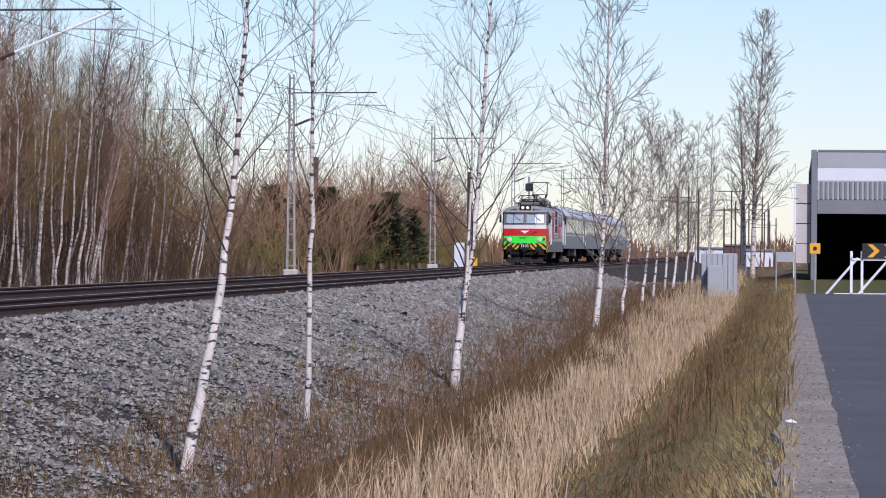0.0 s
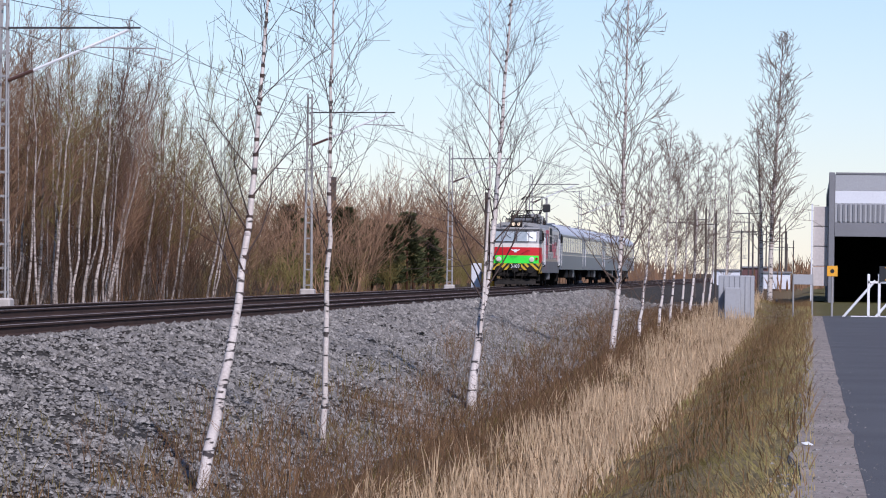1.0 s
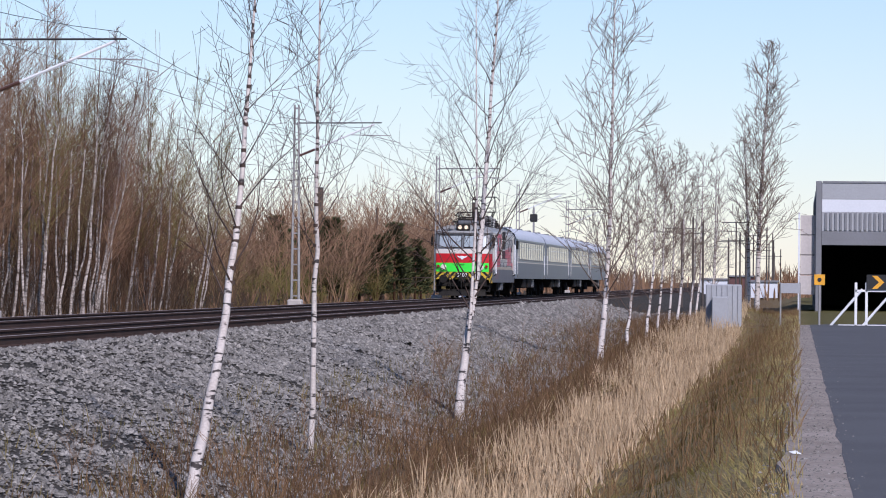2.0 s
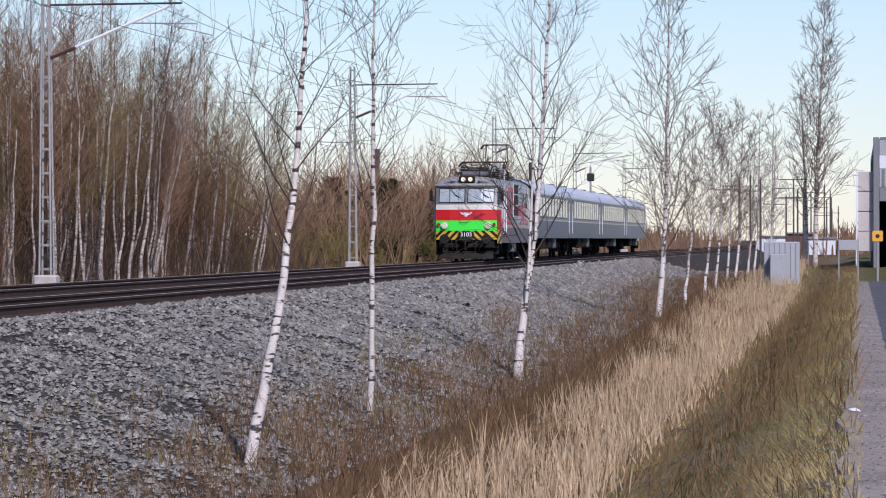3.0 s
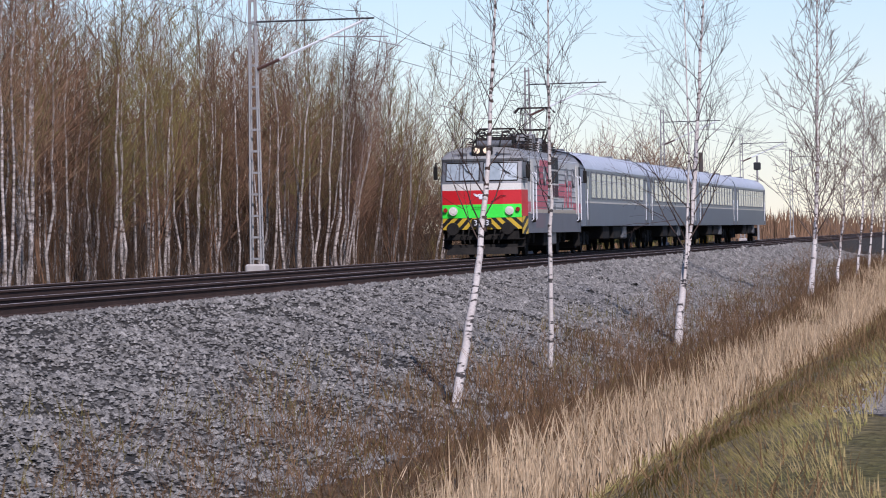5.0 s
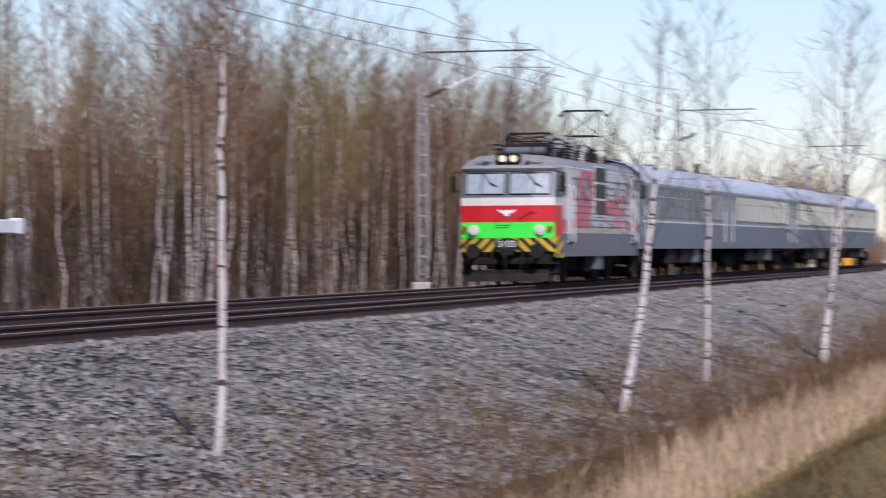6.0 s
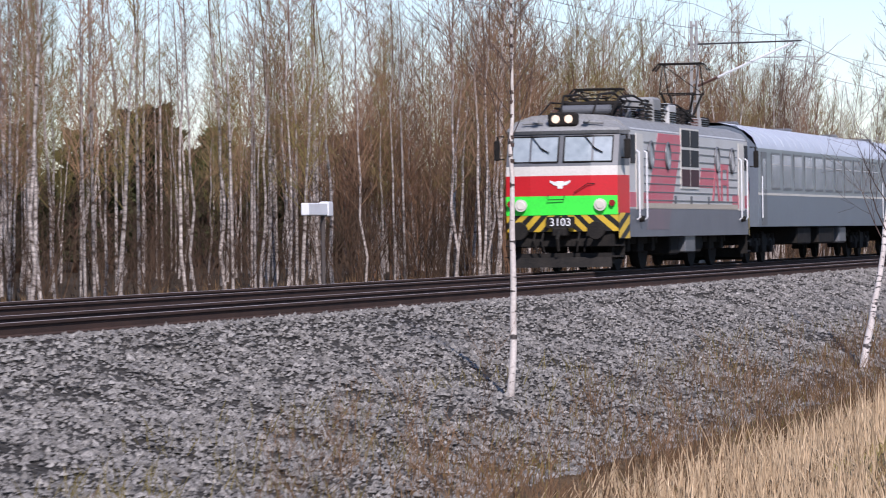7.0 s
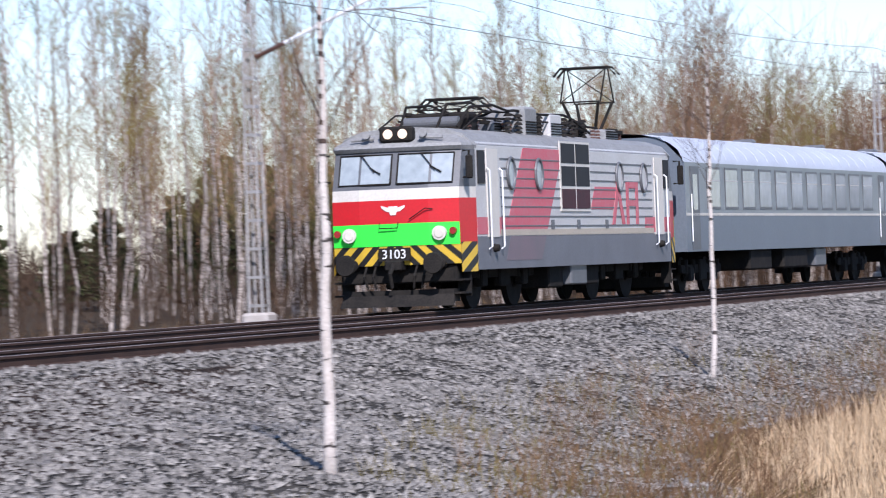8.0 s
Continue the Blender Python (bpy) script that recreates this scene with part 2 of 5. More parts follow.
# others
YELLOW = mat("yellow_sign", (0.80, 0.38, 0.02), (0.7, 0.33, 0.02), 0.5)
BLACK = mat("sign_black", (0.02, 0.02, 0.02), None, 0.5)
WHITE = mat("white_paint", (0.80, 0.80, 0.79), (0.70, 0.70, 0.69), 0.5)
CLAD_D = mat("dark_grey_cladding", (0.19, 0.19, 0.20), (0.165, 0.165, 0.17), 0.6, 0.6, 10)
CLAD_W = mat("white_cladding", (0.68, 0.69, 0.71), (0.6, 0.61, 0.63), 0.55, 0.6, 10)
CLAD_M = mat("mid_grey_cladding", (0.36, 0.365, 0.375), (0.31, 0.315, 0.32), 0.55, 0.6, 10)
# near-black: the unlit interior's shade is put into the wall colour
INSIDE_SHADE = mat("hall_inside_shade", (0.06, 0.062, 0.068), None, 0.8)
POLY = mat("translucent_panel", (0.52, 0.47, 0.44), (0.44, 0.40, 0.37), 0.3, 1, 8)
LOGEND = mat("orange_log_end", (0.50, 0.20, 0.07), (0.38, 0.14, 0.05), 0.9, 4, 30, spread=0.3)
WAGON = mat("brown_wagon_paint", (0.13, 0.055, 0.05), (0.09, 0.045, 0.04), 0.7, 0.8, 10)
TIMBER = mat("weathered_pole", (0.10, 0.085, 0.075), (0.07, 0.06, 0.055), 0.9, 4, 30)
TEAL = mat("teal_sign", (0.08, 0.30, 0.24), None, 0.5)


# ------------------------------------------------------------ mesh tools
class Buf:
    """Vertices and faces of one mesh."""

    def __init__(self):
        self.v, self.f, self.m = [], [], []

    def face(self, pts, mi=0):
        k = len(self.v)
        self.v += [tuple(p) for p in pts]
        self.f.append(tuple(range(k, k + len(pts))))
        self.m.append(mi)

    def tube(self, pts, rads, n=5, mi=0, cap=True):
        pts = [Vector(p) for p in pts]
        k0 = len(self.v)
        for i, (p, r) in enumerate(zip(pts, rads)):
            d = (pts[min(i + 1, len(pts) - 1)] - pts[max(i - 1, 0)]).normalized()
            u = d.cross(Vector((0.31, 0.95, 0.05)) if abs(d.x) > 0.9 or abs(d.z) > 0.5 else Vector((0, 0, 1))).normalized()
            w = d.cross(u)
            for j in range(n):
                a = 2 * math.pi * j / n
                self.v.append(tuple(p + r * (math.cos(a) * u + math.sin(a) * w)))
        for i in range(len(pts) - 1):
            for j in range(1 if n == 2 else n):
                a, b = k0 + i * n + j, k0 + i * n + (j + 1) % n
                self.f.append((a, b, b + n, a + n))
                self.m.append(mi)
        if cap and n > 2:
            self.f += [tuple(range(k0 + n - 1, k0 - 1, -1)), tuple(range(k0 + (len(pts) - 1) * n, k0 + len(pts) * n))]
            self.m += [mi, mi]

    def box(self, x0, x1, y0, y1, z0, z1, mi=0, ch=0.0):
        """A box, its edges along z and in plan cut by ch."""
        if ch <= 0:
            ring = [(x0, y0), (x1, y0), (x1, y1), (x0, y1)]
        else:
            ring = [(x0 + ch, y0), (x1 - ch, y0), (x1, y0 + ch), (x1, y1 - ch), (x1 - ch, y1), (x0 + ch, y1), (x0, y1 - ch), (x0, y0 + ch)]
        cx, cy = (x0 + x1) / 2, (y0 + y1) / 2
        zs = [(z0, 1.0), (z1, 1.0)] if ch <= 0 else [(z0, 0), (z0 + ch, 1), (z1 - ch, 1), (z1, 0)]
        k, n = len(self.v), len(ring)
        for z, w in zs:
            for x, y in ring:
                sx = x if w else x + math.copysign(min(ch, abs(x - cx)), cx - x)
                sy = y if w else y + math.copysign(min(ch, abs(y - cy)), cy - y)
                self.v.append((sx, sy, z))
        for i in range(len(zs) - 1):
            for j in range(n):
                a, b = k + i * n + j, k + i * n + (j + 1) % n
                self.f.append((a, b, b + n, a + n))
                self.m.append(mi)
        self.f += [tuple(range(k + n - 1, k - 1, -1)), tuple(range(k + (len(zs) - 1) * n, k + len(zs) * n))]
        self.m += [mi, mi]

    def sweep(self, prof, x0, x1, mi=0, close=True):
        """A closed outline of (y, z) carried along x."""
        k, n = len(self.v), len(prof)
        for x in (x0, x1):
            self.v += [(x, y, z) for y, z in prof]
        for j in range(n if close else n - 1):
            self.f.append((k + j, k + (j + 1) % n, k + n + (j + 1) % n, k + n + j))
            self.m.append(mi)
        if close:
            self.f += [tuple(range(k + n - 1, k - 1, -1)), tuple(range(k + n, k + 2 * n))]
            self.m += [mi, mi]

    def disc(self, c, axis, r, depth, n=20, mi=0):
        c, axis = Vector(c), Vector(axis)
        self.tube([c, c + axis * depth], [r, r], n, mi)

    def mesh(self, name, mats, smooth=False):
        me = bpy.data.meshes.new(name)
        me.from_pydata(self.v, [], self.f)
        for q in mats:
            me.materials.append(q)
        me.polygons.foreach_set("material_index", self.m)
        if smooth:
            me.polygons.foreach_set("use_smooth", [True] * len(self.f))
        me.update()
        return me


def link(name, buf, mats, parent=None, label="", smooth=False, **tags):
    mats = mats if isinstance(mats, (list, tuple)) else [mats]
    ob = new(name, buf.mesh(name, mats, smooth))
    ob.parent = parent
    return tagged(ob, label, **tags)


def empty(name, m, label, category, group="", kind=""):
    ob = new(name)
    ob.matrix_world = m
    return tagged(ob, label, category, group, kind)


def blocks(name, arr_v, arr_f, material, **tags):
    """One object out of vertex and triangle arrays."""
    me = bpy.data.meshes.new(name)
    nv, nf = len(arr_v), len(arr_f)
    me.vertices.add(nv)
    me.vertices.foreach_set("co", np.asarray(arr_v, dtype=np.float32).ravel())
    me.loops.add(nf * 3)
    me.loops.foreach_set("vertex_index", np.asarray(arr_f, dtype=np.int32).ravel())
    me.polygons.add(nf)
    me.polygons.foreach_set("loop_start", np.arange(0, nf * 3, 3, dtype=np.int32))
    me.update(calc_edges=True)
    me.materials.append(material)
    ob = new(name, me)
    return tagged(ob, **tags)


rng = np.random.default_rng(5)
R = random.Random(11)

# ------------------------------------------------------------ ground, road, line
PROFILE = [(-400, -1.2), (-60, -0.8), (-25.6, -0.72), (-25.2, -0.66), (-17.95, -0.66), (-17.4, -0.64), (-16.6, -0.8), (-15.3, -1.25), (-14.2, -1.75), (-13.0, -1.88), (-11.0, -1.74),
           (-9.6, -1.37), (-8.2, -0.98), (-6.2, -0.42), (-5.62, -0.185), (-5.2, -0.185), (2.0, -0.195), (2.5, -0.3), (4.2, -0.75), (6.0, -0.9), (9.0, -0.75), (14.0, -0.6), (60, -0.3), (900, 3.0)]
PY, PZ = [p[0] for p in PROFILE], [p[1] for p in PROFILE]


def shift(x):
    """How far the ditch and verge swing away from the line where the road turns off."""
    f = min(1.0, max(0.0, (16.0 - x) / 32.0))
    return 6.0 * f * f * (3 - 2 * f)


def ground_z(x, y):
    if -30 < y < -5.6:
        e = shift(x)
        y = y + e if y < -9.6 - e else -5.6 + (y + 5.6) * 4.0 / (4.0 + e)
    z = float(np.interp(y, PY, PZ))
    if -17.6 < y < -8 and x > 85:                # the ditch fills up and a low mound stands at the road's bend
        z = max(z, -1.75 + 0.75 * min(1.0, (x - 85) / 60)) + 0.85 * math.exp(-((x - 165) / 14) ** 2 - ((y + 15.2) / 1.7) ** 2)
    if -17.3 < y < -6.0 or y > 4.5:
        z += 0.10 * (noise.noise(Vector((x * 0.35, y * 0.5, 0))) + 0.5 * noise.noise(Vector((x * 1.1, y * 1.3, 3))))
    return z


def build_ground():
    xs = sorted(set([-600, -300, -150] + [float(a) for a in np.arange(-90, -26, 4)] + [float(a) for a in np.arange(-26, 160, 0.9)] + [float(a) for a in np.arange(160, 320, 4)] + [340, 400, 500, 700, 1100, 2000, 3500]))
    ys = sorted(set([-3000, -1000] + PY + [float(a) for a in np.arange(-24, -6, 0.45)] + [float(a) for a in np.arange(4, 16, 1.0)] + [25, 40, 100, 300, 2500]))
    b = Buf()
    for x in xs:
        for y in ys:
            b.v.append((x, y, ground_z(x, y)))
    n = len(ys)
    for i in range(len(xs) - 1):
        for j in range(n - 1):
            b.f.append((i * n + j, (i + 1) * n + j, (i + 1) * n + j + 1, i * n + j + 1))
            b.m.append(0)
    link("ground", b, SOIL, label="railway embankment, dry ditch and forest floor in early spring", category="ground", kind="structure", smooth=True)


build_ground()


def build_road():
    b = Buf()
    ya, yb = -17.92, -25.0
    left, right = [], []
    for i in range(14, -1, -1):                  # it comes in from the side
        a = radians(90 * i / 14)
        left.append((22 - 9 * math.sin(a), ya - 9 * (1 - math.cos(a))))
        right.append((22 - 1.8 * math.sin(a), yb - 1.8 * (1 - math.cos(a))))
    left.insert(0, (13, -90))
    right.insert(0, (20.2, -90))
    for i in range(1, 60):
        x = 22 + 128 * i / 59
        left.append((x, ya + 0.06 * noise.noise(Vector((x * 0.4, 0, 7)))))
        right.append((x, yb))
    for i in range(1, 15):                       # the bend away from the line
        a = radians(90 * i / 14)
        left.append((150 + 9 * math.sin(a), ya - 9 * (1 - math.cos(a)) * 1.3))
        right.append((150 + 1.8 * math.sin(a), yb - 1.8 * (1 - math.cos(a))))
    left.append((159, -90))
    right.append((151.8, -90))
    for i in range(len(left) - 1):
        a, c, d, e = left[i], left[i + 1], right[i + 1], right[i]
        b.face([(*a, -0.62), (*e, -0.62), (*d, -0.62), (*c, -0.62)])
        b.face([(*a, -0.62), (*c, -0.62), (*c, -0.66), (*a, -0.66)])
    link("road", b, ASPHALT, label="grey worn asphalt road beside the railway", category="road", kind="structure")
    s = Buf()
    for i in range(8, len(left) - 16):
        (xa, y1), (xb, y2) = left[i], left[i + 1]
        w1, w2 = (0.52 + 0.16 * noise.noise(Vector((x * 0.3, 4, 1))) for x in (xa, xb))
        s.face([(xa, y1 - 0.12, -0.623), (xb, y2 - 0.12, -0.623), (xb, y2 + w2, -0.621), (xa, y1 + w1, -0.621)])
        s.face([(xa, y1 + w1, -0.621), (xb, y2 + w2, -0.621), (xb, y2 + w2 + 0.05, -0.72), (xa, y1 + w1 + 0.05, -0.72)])
    link("road_shoulder", s, SHOULDER, label="narrow pale gravel shoulder along the asphalt", category="road", kind="structure")


build_road()

RAIL = [(-0.07, -0.172), (0.07, -0.172), (0.07, -0.16), (0.012, -0.14), (0.012, -0.05), (0.036, -0.035), (0.036, -0.004), (0.03, 0.0), (-0.03, 0.0), (-0.036, -0.004), (-0.036, -0.035), (-0.012, -0.05), (-0.012, -0.14), (-0.07, -0.16)]


def build_track(yc, label):
    t = empty("railway_track", pose(0, yc, 0), label, "railway track", "tracks", "structure")
    for s in (-0.762, 0.762):
        b = Buf()
        b.sweep([(s + y, z) for y, z in RAIL], -140, 900)
        h = Buf()
        h.sweep([(s - 0.031, 0.0005), (s + 0.031, 0.0005), (s + 0.028, 0.003), (s - 0.028, 0.003)], -140, 900)
        r = link("rail", b, RUST, t)
        link("rail_head", h, STEEL, r, "polished running surface")
    return t


track_near = build_track(-4.1, "rusty steel rails on concrete sleepers in grey ballast")
track_far = build_track(0.0, "rusty steel rails carrying the passenger train")


# ------------------------------------------------------------ trees
def limb(b, start, way, length, r0, depth, rnd, mi, bend=0.25, up=0.25, n=4, kids=4, twig_n=3, rmin=0.0022):
    """A branch that curves upward and splits into finer ones."""
    pts, rads = [Vector(start)], [r0]
    d = Vector(way).normalized()
    seg = 4 if depth else 3
    for i in range(seg):
        d = (d + Vector((rnd.gauss(0, bend), rnd.gauss(0, bend), rnd.gauss(0, bend) + up)) * 0.45).normalized()
        pts.append(pts[-1] + d * length / seg)
        rads.append(max(rmin, r0 * (1 - 0.8 * (i + 1) / seg)))
    b.tube(pts, rads, n if depth else twig_n, mi, cap=False)
    if depth:
        for k in range(kids):
            i = 1 + (k * (seg - 1)) // max(1, kids)
            f = rnd.random()
            p = pts[i].lerp(pts[min(seg, i + 1)], f)
            dd = (pts[min(seg, i + 1)] - pts[i]).normalized()
            side = Vector((rnd.gauss(0, 1), rnd.gauss(0, 1), rnd.gauss(0.1, 0.6))).normalized()
            limb(b, p, dd * 0.75 + side * 0.7, length * rnd.uniform(0.4, 0.62), max(rmin, rads[i] * 0.55), depth - 1, rnd, mi, bend, up * 0.7, n - 1 if n > 3 else n, kids, twig_n, rmin)


def near_birch(path, r0, height, seed, label, limbs=16, low=0.22, reach=1.5, group="young birches beside the line", kids=4, second=None, rmin=0.003, crown=None):
    """A young birch before bud-break: a leaning white trunk and dark wiry limbs. path: trunk points above the base."""
    rnd = random.Random(seed)
    base = Vector(path[0])
    pts = [Vector(p) - base for p in path]
    top = pts[-1] + (pts[-1] - pts[-2]).normalized() * max(0.3, height - pts[-1].z)
    pts.append(top)
    fine, N = [], 16
    tot = [0.0]
    for a, c in zip(pts, pts[1:]):
        tot.append(tot[-1] + (c - a).length)

    def along(f):
        s = f * tot[-1]
        for i in range(len(pts) - 1):
            if s <= tot[i + 1] or i == len(pts) - 2:
                return pts[i].lerp(pts[i + 1], (s - tot[i]) / (tot[i + 1] - tot[i]))
    for i in range(N + 1):
        p = along(i / N)
        fine.append(p + Vector((rnd.gauss(0, 0.012), rnd.gauss(0, 0.012), 0)) * (1 if 0 < i else 0))
    fine[0] = fine[0] + Vector((0, 0, -0.25))
    rad = [r0 * (1.35 if i == 0 else 1.0) * (1 - 0.93 * (i / N) ** 1.1) + 0.006 for i in range(N + 1)]
    t = empty("birch_tree", pose(*base), label, "tree", group)
    b = Buf()
    b.tube(fine, rad, 10, 0)
    link("trunk", b, BARK, t, smooth=True)
    c = Buf()
    for k in range(limbs):
        f = low + (0.97 - low) * (k + rnd.random() * 0.7) / limbs
        i = int(f * N)
        p = along(f)
        a = k * 2.4 + rnd.gauss(0, 0.5)
        ln = reach * (1.25 - 0.85 * f) * rnd.uniform(0.75, 1.2)
        limb(c, p, (math.cos(a), math.sin(a), rnd.uniform(0.85, 1.6)), ln, max(0.006, rad[min(N, i)] * 0.27), 2, rnd, 0, 0.22, 0.22, 5, kids, 3, rmin)
        c.tube([p + Vector((0, 0, -0.02)), p + Vector((0, 0, 0.03))], [rad[min(N, i)] * 1.04] * 2, 10, 0, cap=False)
    link("crown", c, crown or DARKTWIG, t, "fine budding twigs" if crown else "dark wiry leafless limbs", smooth=True)
    if second:
        s = Buf()
        sp = [Vector(p) - base for p in second]
        sp[0].z -= 0.25
        s.tube(sp, [r0 * 0.6 * (1 - 0.8 * i / (len(sp) - 1)) for i in range(len(sp))], 8, 0)
        link("side_trunk", s, BARK, t, smooth=True)
    return t


near_birch([(43.8, -10.68, -1.78), (47.1, -10.68, 0.64), (48.0, -10.68, 1.98), (49.0, -10.68, 4.02)], 0.068, 6.8, 1, "young white birch leaning over the dry ditch", 17, 0.45, 1.95, kids=4)
near_birch([(56.7, -10.5, -1.82), (57.0, -10.5, 0.62), (57.35, -10.5, 4.55)], 0.043, 7.3, 2, "slender upright white birch beside the ballast", 20, 0.40, 1.8, kids=4)
near_birch([(75.9, -11, -1.6), (78.0, -11, 0.0), (80.0, -11, 1.05), (82.0, -11, 3.2), (83.7, -11, 5.6)], 0.080, 9.4, 3, "white birch with a forked stem at its foot", 30, 0.25, 2.5,
           second=[(76.4, -11, -1.5), (77.9, -11.05, 0.3), (78.5, -11.1, 2.6), (77.9, -11.1, 6.4)], kids=5)
near_birch([(114.8, -11.75, -1.6), (119.9, -11.75, 1.53), (122.2, -11.75, 8.7)], 0.093, 11.4, 4, "tall white birch with a dense fine crown", 40, 0.24, 2.8, kids=4, rmin=0.007, crown=PALETWIG)
near_birch([(24.1, -9.05, -1.2), (24.4, -9.05, -0.19), (24.7, -9.0, 2.54)], 0.046, 5.9, 5, "thin young white birch on the ballast slope", 14, 0.52, 1.9)
near_birch([(-5.6, -12.4, -1.15), (-5.5, -12.4, 0.9), (-5.4, -12.4, 4.5)], 0.066, 6.2, 6, "straight white birch close to the ditch", 13, 0.55, 3.0)
for _i, (_x, _y, _l, _h, _r) in enumerate([(128.5, -11.9, 1.2, 6.5, 0.05), (140.5, -12.1, 0.9, 7.5, 0.05), (149.0, -12.2, 0.3, 6.8, 0.045), (168, -12.0, 0.2, 7.0, 0.05), (181, -12, 0.6, 8.2, 0.06),
                                       (199, -12, 1.6, 8.0, 0.06), (209, -12.1, 0.7, 9.0, 0.06), (236, -12.3, 0.2, 10.0, 0.07), (250, -12, 1.5, 9.5, 0.07)]):
    near_birch([(_x, _y, ground_z(_x, _y) - 0.05), (_x + 3 * _l, _y - 0.15, 1.2), (_x + 4 * _l, _y - 0.2, 4.0)], _r, _h, 20 + _i, "thin white birch in the roadside row", 20, 0.2, 1.9, kids=4, rmin=0.007, crown=PALETWIG)
near_birch([(200, -15.4, -0.7), (200, -15.5, 4.0), (200, -15.75, 9.0)], 0.13, 13.4, 40, "tall slim birch with a budding pale brown crown", 60, 0.22, 2.4, kids=4, rmin=0.010, crown=PALETWIG)
near_birch([(201, -15.0, -0.7), (201, -14.9, 4.0), (201, -14.8, 6.0)], 0.11, 9.5, 41, "tall slim birch with a budding pale brown crown", 30, 0.25, 1.8, kids=4, rmin=0.009, crown=PALETWIG)


def forest_birch(seed, height, lean):
    """A drawn-up forest birch: a thin pale trunk and a narrow haze of twigs."""
    rnd = random.Random(seed)
    t = empty("forest_birch", pose(0, 0, -200), "slim forest birch with a russet budding crown", "tree", "birch wood behind the line")
    b = Buf()
    N = 8
    pts = [Vector((lean * (i / N) ** 2 * height + rnd.gauss(0, 0.06), rnd.gauss(0, 0.06), height * i / N - (0.3 if i == 0 else 0))) for i in range(N + 1)]
    r0 = rnd.uniform(0.045, 0.075)
    rr = [r0 * (1 - 0.9 * i / N) + 0.004 for i in range(N + 1)]
    b.tube(pts[:7], rr[:7], 6, 0, cap=False)
    b.tube(pts[6:], rr[6:], 6, 1, cap=False)
    link("trunk", b, [FARBARK, TWIG], t, "pale flecked stem, brown towards the top", smooth=True)
    c = Buf()
    n = 46
    for k in range(n):
        f = 0.26 + 0.70 * (k + rnd.random()) / n
        i = min(N - 1, int(f * N))
        p = pts[i].lerp(pts[i + 1], f * N - i)
        a = rnd.uniform(0, 6.28)
        ln = height * 0.17 * (1.2 - 0.85 * f) * rnd.uniform(0.7, 1.3)
        limb(c, p, (math.cos(a) * 0.8, math.sin(a) * 0.8, rnd.uniform(0.7, 1.3)), ln, 0.011, 2, rnd, 0, 0.28, 0.25, 2, 4, 2, 0.0046)
    link("crown", c, HAZE_TWIG, t, "fine russet twigs")
    return t


def forest():
    kinds = [forest_birch(100 + i, h, l) for i, (h, l) in enumerate([(10.5, 0.02), (11.5, -0.01), (9.5, 0.05), (12.5, 0.015), (8.5, -0.03), (11.0, 0.03)])]
    rnd = random.Random(77)
    spots = []
    for k in range(410):
        x = rnd.uniform(-2, 172)
        front = 8.2 + 1.0 * math.sin(x * 0.13)
        y = front + rnd.random() ** 1.7 * 20
        u = x - 2 * (y - 10)
        if u < 45 and rnd.random() > 0.42 or u < 95 and rnd.random() > 0.62:
            continue
        spots.append((x, y))
    for k, (x, y) in enumerate(spots):
        q = kinds[k % len(kinds)]
        s = rnd.uniform(0.72, 1.08)
        if x > 105:
            s *= 0.89
        tilt = rnd.gauss(0.5, 2.2) + (rnd.uniform(3, 12) if x > 138 else 0)       # the wood's end leans out over the line
        m = pose(x, y, ground_z(x, y), tilt, 0, 0) @ pose(0, 0, 0, 0, 0, rnd.uniform(0, 360) if q is not kinds[2] else rnd.uniform(-30, 30))
        if k < len(kinds):
            q.matrix_world = m
            o = q
        else:
            o = copy_thing(q, m)
        o.scale = (s, s, s)
        kind = noise.noise(Vector((x * 0.06, y * 0.06, 5)))
        if kind > 0.22:
            for ch in o.children:
                if ch.name.startswith("crown"):
                    ch.material_slots[0].link = "OBJECT"
                    ch.material_slots[0].material = GREEN_BUD
            tagged(o, "slim forest birch with a greenish budding crown")
        elif kind < -0.25:
            for ch in o.children:
                if ch.name.startswith("crown"):
                    ch.material_slots[0].link = "OBJECT"
                    ch.material_slots[0].material = TWIG


def template(b):
    """Triangle arrays of a mesh buffer."""
    tri = []
    for q in b.f:
        for i in range(1, len(q) - 1):
            tri.append((q[0], q[i], q[i + 1]))
    return np.array(b.v, float), np.array(tri)


def joined(name, temps, spots, material, seed, **tags):
    """Many turned and scaled copies of a few templates in one mesh. spots: x, y, z, size."""
    g = np.random.default_rng(seed)
    vs, fs, k = [], [], 0
    for i, (x, y, z, s) in enumerate(spots):
        v, f = temps[i % len(temps)]
        a = g.uniform(0, 6.28)
        c, q = math.cos(a) * s, math.sin(a) * s
        vs.append(np.stack([v[:, 0] * c - v[:, 1] * q + x, v[:, 0] * q + v[:, 1] * c + y, v[:, 2] * s + z], 1))
        fs.append(f + k)
        k += len(v)
    return blocks(name, np.concatenate(vs), np.concatenate(fs), material, **tags)


def bush(seed, height, stems, kids, r, spread=0.35, depth=2):
    rnd = random.Random(seed)
    b = Buf()
    for k in range(stems):
        a = rnd.uniform(0, 6.28)
        limb(b, (rnd.gauss(0, 0.15), rnd.gauss(0, 0.15), -0.1), (math.cos(a) * spread, math.sin(a) * spread, 1.0), height * rnd.uniform(0.6, 1.0), r, depth, rnd, 0, 0.2, 0.3, 2, kids, 2, r * 0.3)
    return template(b)


